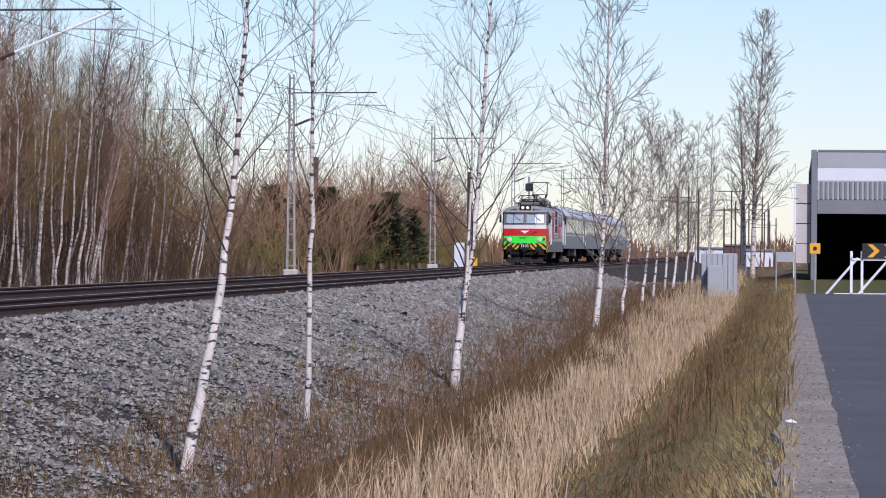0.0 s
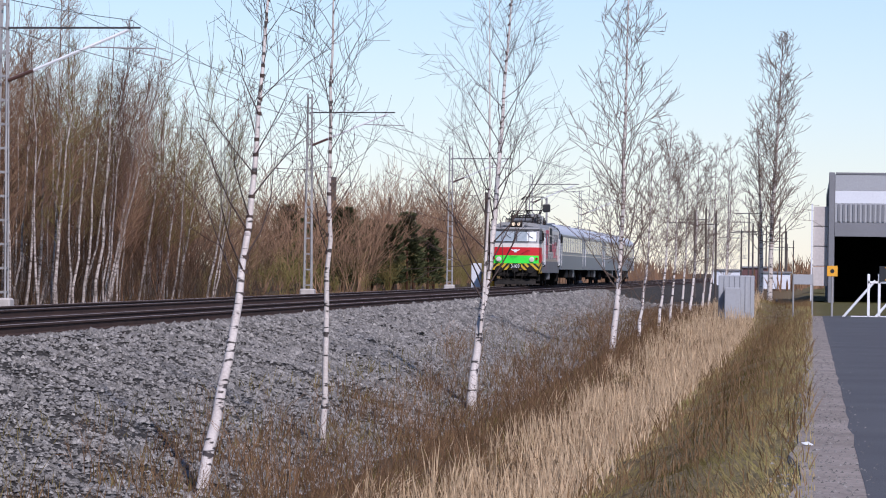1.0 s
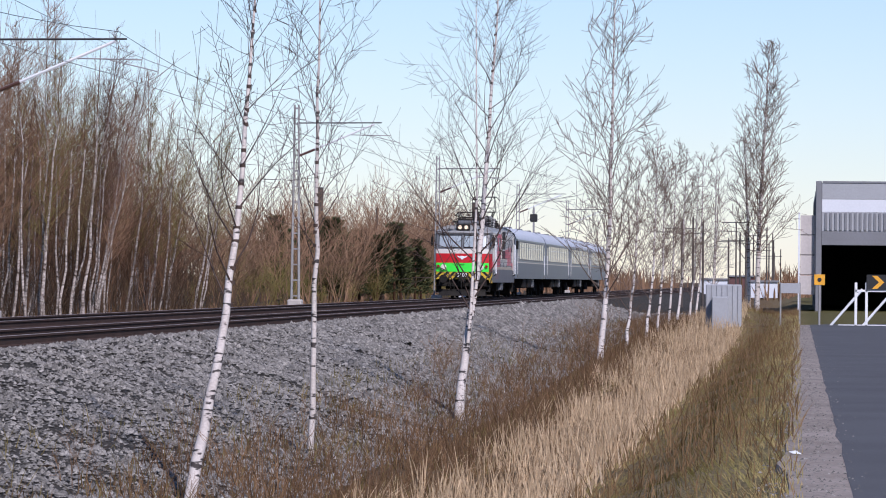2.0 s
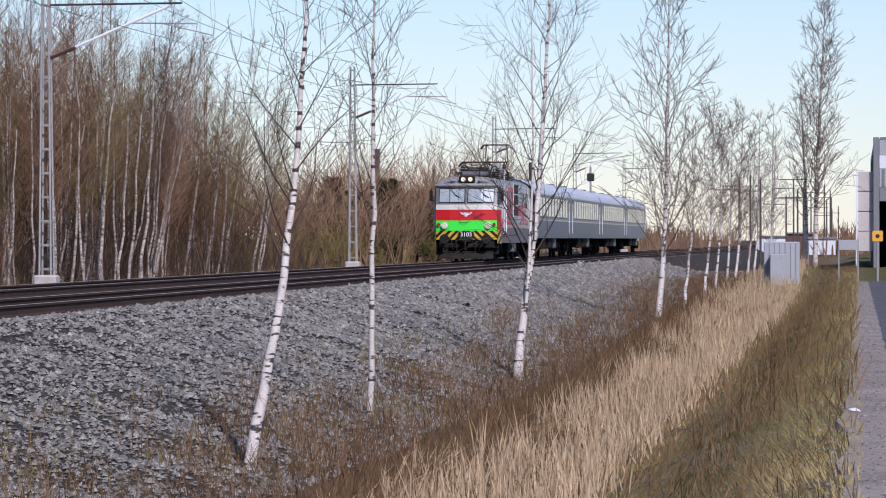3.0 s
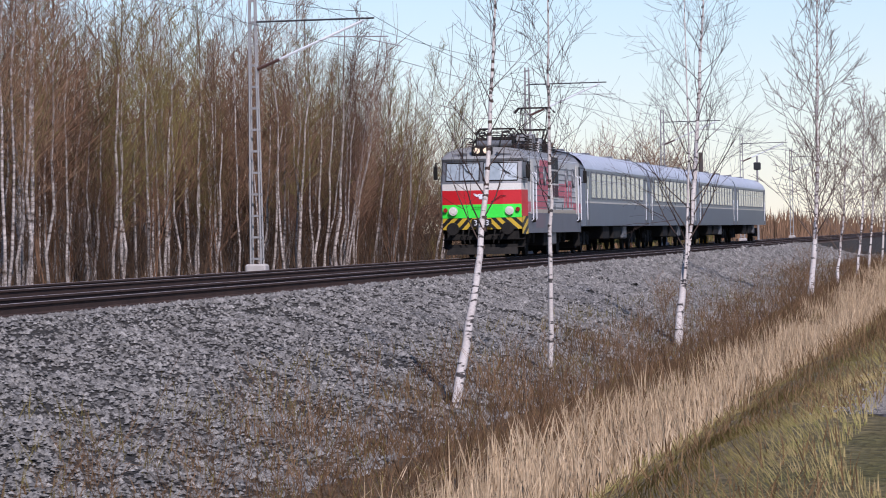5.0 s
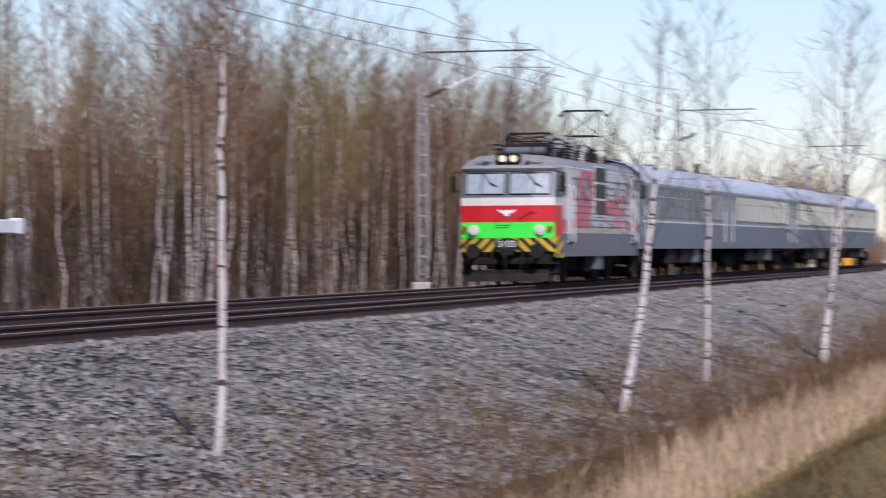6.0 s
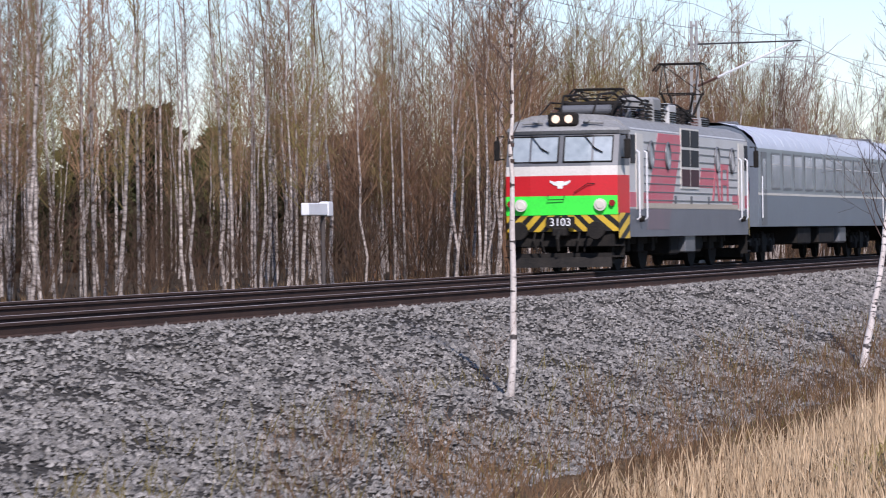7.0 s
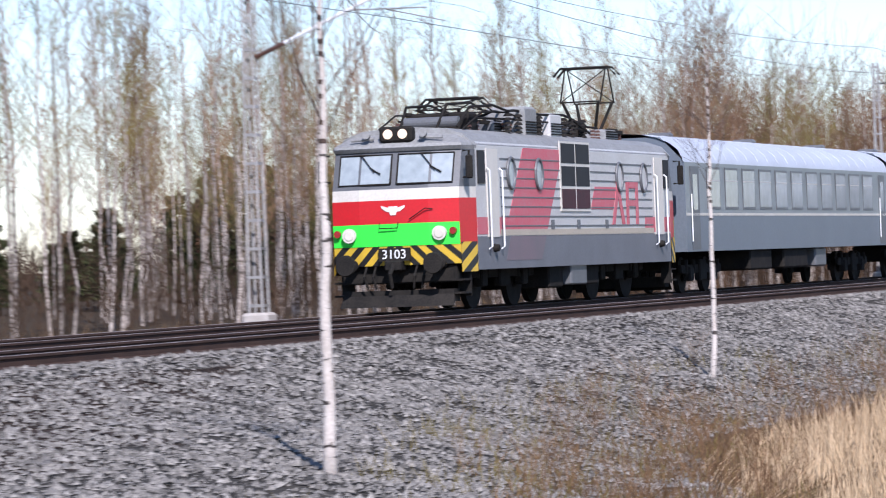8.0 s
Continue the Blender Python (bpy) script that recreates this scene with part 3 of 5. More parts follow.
def thin_birch(seed, height):
    rnd = random.Random(seed)
    tr, cr = Buf(), Buf()
    tr.tube([(0, 0, -0.3), (rnd.gauss(0, 0.1), 0, height * 0.5), (rnd.gauss(0, 0.25), 0, height)], [0.055, 0.04, 0.008], 5, 0, cap=False)
    for k in range(26):
        f = 0.3 + 0.68 * k / 26
        a = rnd.uniform(0, 6.28)
        limb(cr, (0, 0, height * f), (math.cos(a) * 0.7, math.sin(a) * 0.7, 1.0), height * 0.16 * (1.2 - 0.8 * f), 0.012, 1, rnd, 0, 0.25, 0.25, 2, 5, 2, 0.007)
    return template(tr), template(cr)


def wood_behind():
    rnd = random.Random(31)
    kinds = [thin_birch(500 + i, h) for i, h in enumerate((10.5, 9.0, 11.5))]
    spots = []
    for _ in range(760):
        x, y = rnd.uniform(-12, 182), 11 + 27 * rnd.random() ** 1.3
        u = x - 2 * (y - 10)
        if rnd.random() > (0.22 if u < 45 else 0.42 if u < 95 else 0.75):
            continue
        spots.append((x, y, ground_z(x, y), rnd.uniform(0.75, 1.05) * (0.9 if x > 105 else 1.0)))
    joined("birch_stems_behind", [k[0] for k in kinds], spots, FARBARK, 1, label="crowded thin birch stems deeper in the wood", category="wood", kind="stuff")
    joined("birch_twigs_behind", [k[1] for k in kinds], spots, HAZE_TWIG, 1, label="haze of leafless birch twigs deeper in the wood", category="wood", kind="stuff")
    small = [bush(600 + i, h, 3, 4, 0.019, 0.25, 2) for i, h in enumerate((3.2, 2.4, 4.0, 1.8))]
    spots = []
    for k in range(1000):
        x = rnd.uniform(-12, 188) if k < 720 else rnd.uniform(90, 182)
        y = 7.2 + rnd.random() ** 1.4 * 16
        spots.append((x, y, ground_z(x, y), rnd.uniform(0.6, 1.1) * min(1, 0.45 + (y - 7) * 0.18)))
    joined("brushwood", small, spots, BRUSH, 2, label="dense leafless brushwood under the birches", category="brushwood", kind="stuff")
    slim = [bush(760 + i, h, 5, 6, 0.024, 0.15, 2) for i, h in enumerate((7.6, 6.4, 8.4, 5.6))]
    pick = random.Random(77)
    spots = []
    for _ in range(105):
        x, y = pick.uniform(98, 176), 8.6 + 6.5 * pick.random()
        spots.append((x, y, ground_z(x, y), pick.uniform(0.75, 1.1) * min(1.0, 0.55 + (178 - x) * 0.03)))
    joined("sapling_thicket", slim, spots, THICKET, 12, label="crowded slim russet saplings with fine bare twigs", category="thicket", kind="stuff")
    big = [bush(700 + i, h, 6, 5, 0.036, 0.45, 2) for i, h in enumerate((4.6, 5.6, 3.6, 6.2))]
    spots = []
    for _ in range(260):
        x = rnd.uniform(178, 460)
        y = max(10 + rnd.random() * 22, 7.5 + (x - 170) * 0.05)
        spots.append((x, y, ground_z(x, y), rnd.uniform(0.7, 1.15) * (1 + (x - 178) * 0.0012)))
    joined("far_thicket", big, spots, HAZE_TWIG, 3, label="far thicket of leafless russet saplings", category="thicket", kind="stuff")
    spots = []
    for _ in range(130):
        x, y = rnd.uniform(178, 460), rnd.uniform(9, 16)
        y = max(y, 7 + (x - 170) * 0.04)
        spots.append((x, y, ground_z(x, y), rnd.uniform(0.25, 0.55)))
    joined("thicket_edge", big, spots, GREEN_BUD, 4, label="low budding bushes along the bank", category="thicket", kind="stuff")


forest()
wood_behind()


def strips(name, pos, height, width, lean, material, segs=1, seed=0, **tags):
    """Many thin upright blades or stems, each of crossed tapering triangles. pos: n x 3; height, width: n."""
    g = np.random.default_rng(seed)
    n = len(pos)
    a = g.uniform(0, 2 * np.pi, n)
    d = np.stack([np.cos(a), np.sin(a), np.zeros(n)], 1) * (width / 2)[:, None]
    e = np.stack([-np.sin(a), np.cos(a), np.zeros(n)], 1) * (width / 2)[:, None]
    la = g.uniform(0, 2 * np.pi, n)
    tip = pos + np.stack([np.cos(la) * lean * height * g.random(n), np.sin(la) * lean * height * g.random(n), height], 1)
    mid = pos * 0.45 + tip * 0.55 + np.stack([0 * la, 0 * la, 0.07 * height], 1)
    v = np.stack([pos - d, pos + d, mid - d * 0.8, mid + d * 0.8, tip, pos - e, pos + e, mid - e * 0.8, mid + e * 0.8], 1).reshape(-1, 3)
    o = np.arange(n)[:, None] * 9
    f = np.concatenate([o + np.array([t]) for t in ((0, 1, 3), (0, 3, 2), (2, 3, 4), (5, 6, 8), (5, 8, 7), (7, 8, 4))])
    return blocks(name, v, f, material, **tags)


def scatter(n, x0, x1, y0, y1, seed, xpow=1.6):
    g = np.random.default_rng(seed)
    x = x0 + (x1 - x0) * g.random(n) ** xpow
    y = g.uniform(y0, y1, n) - np.array([shift(float(a)) for a in x])
    return x, y, g


def place(x, y, keep=None):
    if keep is not None:
        x, y = x[keep], y[keep]
    return np.stack([x, y, np.array([ground_z(float(a), float(b)) for a, b in zip(x, y)]) - 0.02], 1)


def patch(x, y, fx, fy, k):
    return np.array([noise.noise(Vector((a * fx, b * fy, k))) for a, b in zip(x, y)])


def vegetation():
    x, y, g = scatter(32000, -8, 215, -15.4, -12.2, 1, 1.7)
    edge = patch(x, y, 0.15, 0.4, 0.0) * 1.2 + patch(x, y, 0.7, 0.9, 3.0) * 0.9
    p = place(x, y, (y + np.array([shift(float(a)) for a in x]) < -12.9 + edge) & (patch(x, y, 0.9, 1.3, 4.0) > -0.14))
    strips("reed_bed", p, g.uniform(0.16, 0.74, len(p)) * (0.85 + 0.7 * patch(p[:, 0], p[:, 1], 0.5, 0.8, 7.0)), g.uniform(0.009, 0.021, len(p)), 0.5, REED, seed=1, label="pale dry reeds standing in the ditch", category="reeds", kind="stuff")
    x, y, g = scatter(3500, -8, 160, -15.6, -12.0, 11, 1.6)
    p = place(x, y)
    strips("broken_reeds", p, g.uniform(0.1, 0.3, len(p)), g.uniform(0.012, 0.022, len(p)), 3.2, REED, seed=11, label="broken reeds lying across the ditch", category="reeds", kind="stuff")
    x, y, g = scatter(52000, -8, 225, -17.55, -15.0, 2, 1.6)
    p = place(x, y)
    strips("verge_grass", p, g.uniform(0.03, 0.13, len(p)), g.uniform(0.005, 0.010, len(p)), 1.4, GRASS, seed=2, label="green and straw-coloured grass on the road verge", category="grass", kind="stuff")
    x, y, g = scatter(44000, -8, 225, -17.5, -9.7, 3, 1.5)
    p = place(x, y, patch(x, y, 0.5, 0.8, 2.0) > -0.1)
    strips("dead_grass", p, g.uniform(0.08, 0.42, len(p)) * np.where(p[:, 0] < 34, 0.6, 1.0), g.uniform(0.006, 0.014, len(p)), 0.9, DRYGRASS, seed=3, label="dead brown grass tussocks of last year", category="grass", kind="stuff")
    x, y, g = scatter(34000, -14, 210, -13.0, -9.3, 4, 1.4)
    sh = np.array([shift(float(a)) for a in x])
    p = place(x, y, patch(x, y, 0.3, 0.55, 0.0) > 0.10 + 0.25 * (x < 30) + (y + sh + 10.4) * 0.32)
    strips("undergrowth", p, g.uniform(0.08, 0.5, len(p)) * np.where(p[:, 0] < 34, 0.6, 1.0), g.uniform(0.006, 0.013, len(p)), 1.0, HEATH, seed=4, label="low russet brush below the ballast slope", category="undergrowth", kind="stuff")
    x, y, g = scatter(15000, -24, 190, -13.2, -8.2, 5, 1.3)
    p = place(x, y, patch(x, y, 0.45, 0.7, 9.0) > -0.02)
    strips("sprouting_weeds", p, g.uniform(0.06, 0.38, len(p)), g.uniform(0.006, 0.012, len(p)), 1.0, GREEN_BUD, seed=5, label="sprouting weeds in the loose ballast", category="weeds", kind="stuff")
    rnd = random.Random(3)
    twiggy = [bush(800 + i, h, 4, 4, 0.007, 0.5, 2) for i, h in enumerate((0.9, 0.7, 1.2))]
    spots = []
    for _ in range(330):
        a = -6 + 170 * rnd.random() ** 1.4
        b = rnd.uniform(-13.2, -9.2) - shift(a)
        spots.append((a, b, ground_z(a, b), rnd.uniform(0.5, 1.1)))
    joined("ditch_shrubs", twiggy, spots, HEATH, 6, label="twiggy leafless shrubs along the ditch", category="shrubs", kind="stuff")
    g = np.random.default_rng(6)
    x, y = -10 + 260 * g.random(15000) ** 1.4, g.uniform(3.8, 10.5, 15000)
    p = place(x, y)
    strips("bank_grass", p, g.uniform(0.12, 0.65, len(p)), g.uniform(0.010, 0.022, len(p)), 0.8, DRYGRASS, seed=7, label="dead grass on the bank behind the tracks", category="grass", kind="stuff")
    dense = [bush(850 + i, h, 9, 5, 0.065, 0.5, 2) for i, h in enumerate((4.2, 5.0, 3.4))]
    spots = []
    for _ in range(150):
        a, b = rnd.uniform(10, 330), rnd.uniform(36, 58)
        spots.append((a, b, ground_z(a, b), rnd.uniform(0.45, 0.75) if a < 150 else rnd.uniform(0.8, 1.2)))
    joined("far_wood", dense, spots, BRUSH, 9, label="dark tangled wood behind the birches", category="wood", kind="stuff")
    x, y = g.uniform(430, 900, 5000), g.uniform(-60, 60, 5000)
    p = place(x, y, np.abs(y + 2) > 9)
    strips("horizon_wood", p, g.uniform(1.5, 4.6, len(p)), g.uniform(0.1, 0.3, len(p)), 0.5, HAZE_TWIG, seed=10, label="hazy wood on the horizon beyond the station", category="wood", kind="stuff")


vegetation()


def shoulder_stones():
    rnd = random.Random(9)
    b = Buf()
    b.v = [(1, 0, 0), (-0.9, 0.1, 0), (0.1, 1.1, 0), (0, -0.9, 0.1), (0, 0, 0.8), (0, 0, -0.8)]
    b.f = [(0, 2, 4), (2, 1, 4), (1, 3, 4), (3, 0, 4)]
    spots = []
    for _ in range(5000):
        x = 20 + 130 * rnd.random() ** 1.7
        spots.append((x, rnd.gauss(-17.62, 0.2), -0.625, rnd.uniform(0.006, 0.022)))
    joined("shoulder_stones", [template(b)], spots, STONE, 12, label="loose small stones on the road shoulder", category="gravel", kind="stuff")


shoulder_stones()


def pine(seed, height):
    rnd = random.Random(seed)
    t = empty("pine_tree", pose(0, 0, -200), "bushy dark green pine at the wood's edge", "tree", "young pines")
    b = Buf()
    b.tube([(0, 0, -0.2), (0.05, 0, height * 0.5), (0, 0.04, height)], [0.11, 0.07, 0.015], 7, 0)
    link("trunk", b, PINEBARK, t, smooth=True)
    c = Buf()
    for k in range(1150):
        f = 0.12 + 0.88 * rnd.random() ** 0.8
        rr = height * 0.36 * (1.06 - f) ** 0.55 * (0.5 + 0.5 * rnd.random()) * (0.8 + 0.3 * math.sin(f * 40))
        a = rnd.uniform(0, 6.28)
        p = Vector((math.cos(a) * rr, math.sin(a) * rr, height * f))
        s = height * 0.036 * rnd.uniform(0.6, 1.3)
        u = Vector((math.cos(a), math.sin(a), rnd.uniform(0.1, 0.9))) * s
        w = Vector((-math.sin(a), math.cos(a), rnd.gauss(0, 0.4))) * s * 0.45
        c.face([p - u * 0.6, p + w, p + u * 1.3, p - w])
        c.face([p - u * 0.5 + Vector((0, 0, s * 0.4)), p + Vector((0, 0, -s * 0.4)), p + u])
    link("crown", c, NEEDLE, t)
    return t


def pines():
    kinds = [pine(300, 4.6), pine(301, 5.6), pine(302, 3.8)]
    rnd = random.Random(8)
    spots = [(rnd.uniform(255, 345), 0) for _ in range(26)]
    spots = [(x, 9.5 + (x - 255) * 0.03 + rnd.random() * 8) for x, _ in spots]
    spots += [(rnd.uniform(120, 192), rnd.uniform(32, 42)) for _ in range(95)] + [(rnd.uniform(84, 120), rnd.uniform(34, 44)) for _ in range(22)]
    for k, (x, y) in enumerate(spots):
        m = pose(x, y, float(np.interp(y, PY, PZ)), 0, 0, rnd.uniform(0, 360))
        o = kinds[k % 3]
        if k < 3:
            o.matrix_world = m
        else:
            o = copy_thing(o, m)
        w = rnd.uniform(0.85, 1.3) if x > 120 else rnd.uniform(0.45, 0.75)
        o.scale = (1, 1, 1) if k < 26 else (w, w, w)


pines()


def ballast():
    """Loose crushed stones over the ballast slope."""
    base = np.array([(1, 0, 0), (-1, 0, 0), (0, 1, 0), (0, -1, 0), (0, 0, 1), (0, 0, -1)], float)
    tri = np.array([(0, 2, 4), (2, 1, 4), (1, 3, 4), (3, 0, 4)])
    g = np.random.default_rng(21)
    n = 210000
    x = -22 + 252 * g.random(n) ** 1.7
    y = -5.15 - 6.35 * g.random(n) ** 1.0 * (1 + np.array([shift(float(a)) for a in x]) / 4.6)
    z = np.array([ground_z(float(a), float(b)) for a, b in zip(x, y)])
    s = g.uniform(0.02, 0.052, n) * (1 + np.clip((x - 50) / 90, 0, 1.3)) * (1 + 0.6 * (g.random(n) > 0.97))
    v = base[None] * g.uniform(0.55, 1.3, (n, 6, 1)) + g.normal(0, 0.18, (n, 6, 3))
    a = g.uniform(0, 6.28, n)
    c, q = np.cos(a)[:, None], np.sin(a)[:, None]
    v = np.stack([v[..., 0] * c - v[..., 1] * q, v[..., 0] * q + v[..., 1] * c, v[..., 2] * 0.75], 2) * s[:, None, None]
    v += np.stack([x, y, z + s * 0.25], 1)[:, None]
    f = (np.arange(n)[:, None, None] * 6 + tri[None]).reshape(-1, 3)
    blocks("ballast_stones", v.reshape(-1, 3), f, STONE, label="grey crushed stone ballast spread down the slope", category="ballast", kind="stuff")


ballast()


# ------------------------------------------------------------ overhead line
def catenary_mast(x, y, height, label, arm=True):
    t = empty("catenary_mast", pose(x, y, ground_z(x, y)), label, "mast", "overhead line masts")
    zb = 0.55
    f = Buf()
    f.box(-0.3, 0.3, -0.3, 0.3, -0.4, zb, 0, 0.05)
    link("footing", f, CONCRETE, t, "pale concrete footing block")
    for sx in (-1, 1):
        for sy in (-1, 1):
            b = Buf()
            b.tube([(sx * 0.19, sy * 0.15, zb), (sx * 0.1, sy * 0.08, height)], [0.034, 0.028], 4, 0)
            link("mast_leg", b, GALV, t)
    n = 13
    for i in range(n):
        z = zb + 0.15 + (height - zb - 0.3) * i / (n - 1)
        w = 0.19 - 0.09 * (z - zb) / (height - zb)
        b = Buf()
        for s in (-1, 1):
            b.box(-w, w, s * w * 0.8 - 0.012, s * w * 0.8 + 0.012, z - 0.03, z + 0.03)
            b.box(s * w - 0.012, s * w + 0.012, -w * 0.8, w * 0.8, z - 0.03, z + 0.03)
        link("batten", b, GALV, t)
    if arm:
        b = Buf()
        b.tube([(0.05, 0, height - 0.75), (0.1, -3.5, height - 0.72)], [0.03, 0.028], 6)
        link("top_arm", b, DARKSTEEL, t)
        c = Buf()
        c.tube([(0.06, -0.1, height - 2.1), (0.08, -0.75, height - 1.83)], [0.05, 0.05], 8)
        k = link("bracket", c, INSUL, t)
        c = Buf()
        c.tube([(0.08, -0.75, height - 1.83), (0.1, -3.2, height - 0.78)], [0.042, 0.042], 6)
        link("diagonal_tube", c, WHITE, k)
        c = Buf()
        c.tube([(0.08, -2.2, height - 1.22), (0.1, -3.9, height - 1.25)], [0.02, 0.02], 6)
        c.tube([(0.1, -3.0, height - 1.24), (0.1, -4.3, height - 1.55)], [0.014, 0.014], 5)
        link("steady_arm", c, GALV, t)
    return t


MASTS = [(-48, 8.2), (34.0, 8.0), (99.5, 8.2), (161.3, 8.55), (225.2, 8.5), (290, 8.5), (352, 8.5)]
for _x, _h in MASTS:
    catenary_mast(_x, 3.1, _h, "grey lattice catenary mast on a concrete footing")


def wires():
    for name, yy, zz, sag, lab in (("contact_wire", -0.1, 6.1, 0.08, "taut dark contact wire over the track"), ("catenary_wire", -0.2, 7.2, 0.75, "sagging dark catenary wire over the track"),
                                   ("feeder_wire", 3.1, 8.3, 0.5, "thin dark feeder wire on the mast tops")):
        b = Buf()
        xs = [m[0] for m in MASTS]
        pts = []
        for a, c in zip(xs, xs[1:]):
            for i in range(10):
                f = i / 10
                pts.append((a + (c - a) * f, yy, zz - 4 * sag * f * (1 - f)))
        b.tube(pts, [0.008] * len(pts), 4, 0, cap=False)
        link(name, b, DARKSTEEL, label=lab, category="wire")


wires()


# ------------------------------------------------------------ train
def ring(z, d, half=1.5, nose=0.0, back=1.0):
    """Plan outline of the cab front at height z, set back by d."""
    return [(back + d * 0.3, half, z), (0.16 + d, half * 0.92, z), (0.03 + d, half * 0.5, z), (nose + d, 0.0, z), (0.03 + d, -half * 0.5, z), (0.16 + d, -half * 0.92, z), (back + d * 0.3, -half, z)]


def band(name, levels, material, parent, label="", lo=0, hi=6, out=0.0):
    b = Buf()
    rings = [ring(q[0], q[1] - out, q[2] if len(q) > 2 else 1.5) for q in levels]
    for r0, r1 in zip(rings, rings[1:]):
        for j in range(lo, hi):
            b.face([r0[j], r0[j + 1], r1[j + 1], r1[j]])
    return link(name, b, material, parent, label)


def pantograph(parent, x, raised):
    b = Buf()
    z0 = 3.98
    b.box(x - 0.9, x + 0.9, -0.62, -0.54, z0, z0 + 0.08)
    b.box(x - 0.9, x + 0.9, 0.54, 0.62, z0, z0 + 0.08)
    b.box(x - 0.9, x - 0.8, -0.6, 0.6, z0, z0 + 0.08)
    b.box(x + 0.8, x + 0.9, -0.6, 0.6, z0, z0 + 0.08)
    p = link("pantograph", b, P_BLACK, parent, "raised dark steel pantograph" if raised else "folded dark steel pantograph")
    c = Buf()
    top = 5.55 if raised else 4.5
    knee = z0 + (0.78 if raised else 0.3)
    kx = 0.62 if raised else 1.2
    for d in (-1, 1):
        for s in (-0.5, 0.5):
            c.tube([(x + d * 0.2, s * 0.45, z0 + 0.06), (x + d * kx, s * 0.9, knee)], [0.04, 0.035], 6)
            c.tube([(x + d * kx, s, knee), (x + d * 0.12, s * 1.02, top)], [0.02, 0.016], 6)
        c.tube([(x + d * kx, -0.52, knee), (x + d * kx, 0.52, knee)], [0.022, 0.022], 6)
        c.tube([(x + d * kx, -0.5 * d, knee), (x + d * 0.12, 0.5 * d, top)], [0.013, 0.013], 5)
    link("pantograph_frame", c, P_BLACK, p)
    h = Buf()
    for q in (-0.2, 0.2):
        h.tube([(x + q, -0.78, top - 0.14), (x + q, -0.6, top + 0.05), (x + q, 0.6, top + 0.05), (x + q, 0.78, top - 0.14)], [0.03] * 4, 6)
    h.box(x - 0.2, x + 0.2, -0.5, -0.44, top, top + 0.04)
    h.box(x - 0.2, x + 0.2, 0.44, 0.5, top, top + 0.04)
    link("collector_head", h, P_BLACK, p)
    for q in (-0.75, 0.75):
        for s in (-0.55, 0.55):
            i = Buf()
            for k in range(3):
                i.tube([(x + q, s, 3.84 + k * 0.05), (x + q, s, 3.88 + k * 0.05)], [0.075, 0.05], 10)
            link("insulator", i, INSUL, p)


def bogie(parent, x, axles, r, frame_z=0.75):
    b = Buf()
    L = axles / 2 + 0.85
    for s in (-1.02, 0.94):
        b.box(x - L, x + L, s, s + 0.1, frame_z - 0.1, frame_z + 0.12, 0, 0.02)
        for q in (-axles / 2, axles / 2):
            b.box(x + q - 0.2, x + q + 0.2, s - 0.06, s + 0.16, r - 0.16, r + 0.2, 0, 0.03)
            for k in (-0.38, 0.38):
                b.tube([(x + q + k, s + 0.04, r + 0.02), (x + q + k, s + 0.04, frame_z + 0.25)], [0.09, 0.09], 8)
        b.box(x - 0.35, x + 0.35, s - 0.05, s + 0.12, frame_z - 0.3, frame_z + 0.25, 0, 0.03)
    g = link("bogie", b, P_BLACK, parent, "grimy black bogie with coil springs")
    for q in (-axles / 2, axles / 2):
        for s in (-0.8, 0.68):
            w = Buf()
            w.tube([(x + q, s, r), (x + q, s + 0.13, r)], [r, r], 26)
            w.tube([(x + q, s - 0.02, r), (x + q, s, r)], [r * 0.35, r * 0.35], 14)
            link("wheel", w, P_BLACK, g, "grimy steel wheel")
    return g


def slab(b, x0, x1, z0, z1, y=-1.512, t=0.014, mi=0, shear=0.0):
    """A thin raised plate on the near side wall; shear leans it."""
    a = [(x0, z0), (x1, z0), (x1 + shear, z1), (x0 + shear, z1)]
    b.face([(p, y, q) for p, q in a], mi)
    for (p, q), (r, s) in zip(a, a[1:] + a[:1]):
        b.face([(p, y, q), (r, y, s), (r, y + t, s), (p, y + t, q)], mi)


def text_mesh(name, body, size, m, material, parent, label=""):
    cu = bpy.data.curves.new(name, "FONT")
    cu.body, cu.size, cu.align_x, cu.align_y, cu.extrude = body, size, "CENTER", "CENTER", 0.006
    tmp = bpy.data.objects.new(name, cu)
    scene.collection.objects.link(tmp)
    me = bpy.data.meshes.new_from_object(tmp)
    bpy.data.objects.remove(tmp)
    me.materials.clear()
    me.materials.append(material)
    ob = new(name, me)
    ob.parent = parent
    ob.matrix_local = m
    return tagged(ob, label)


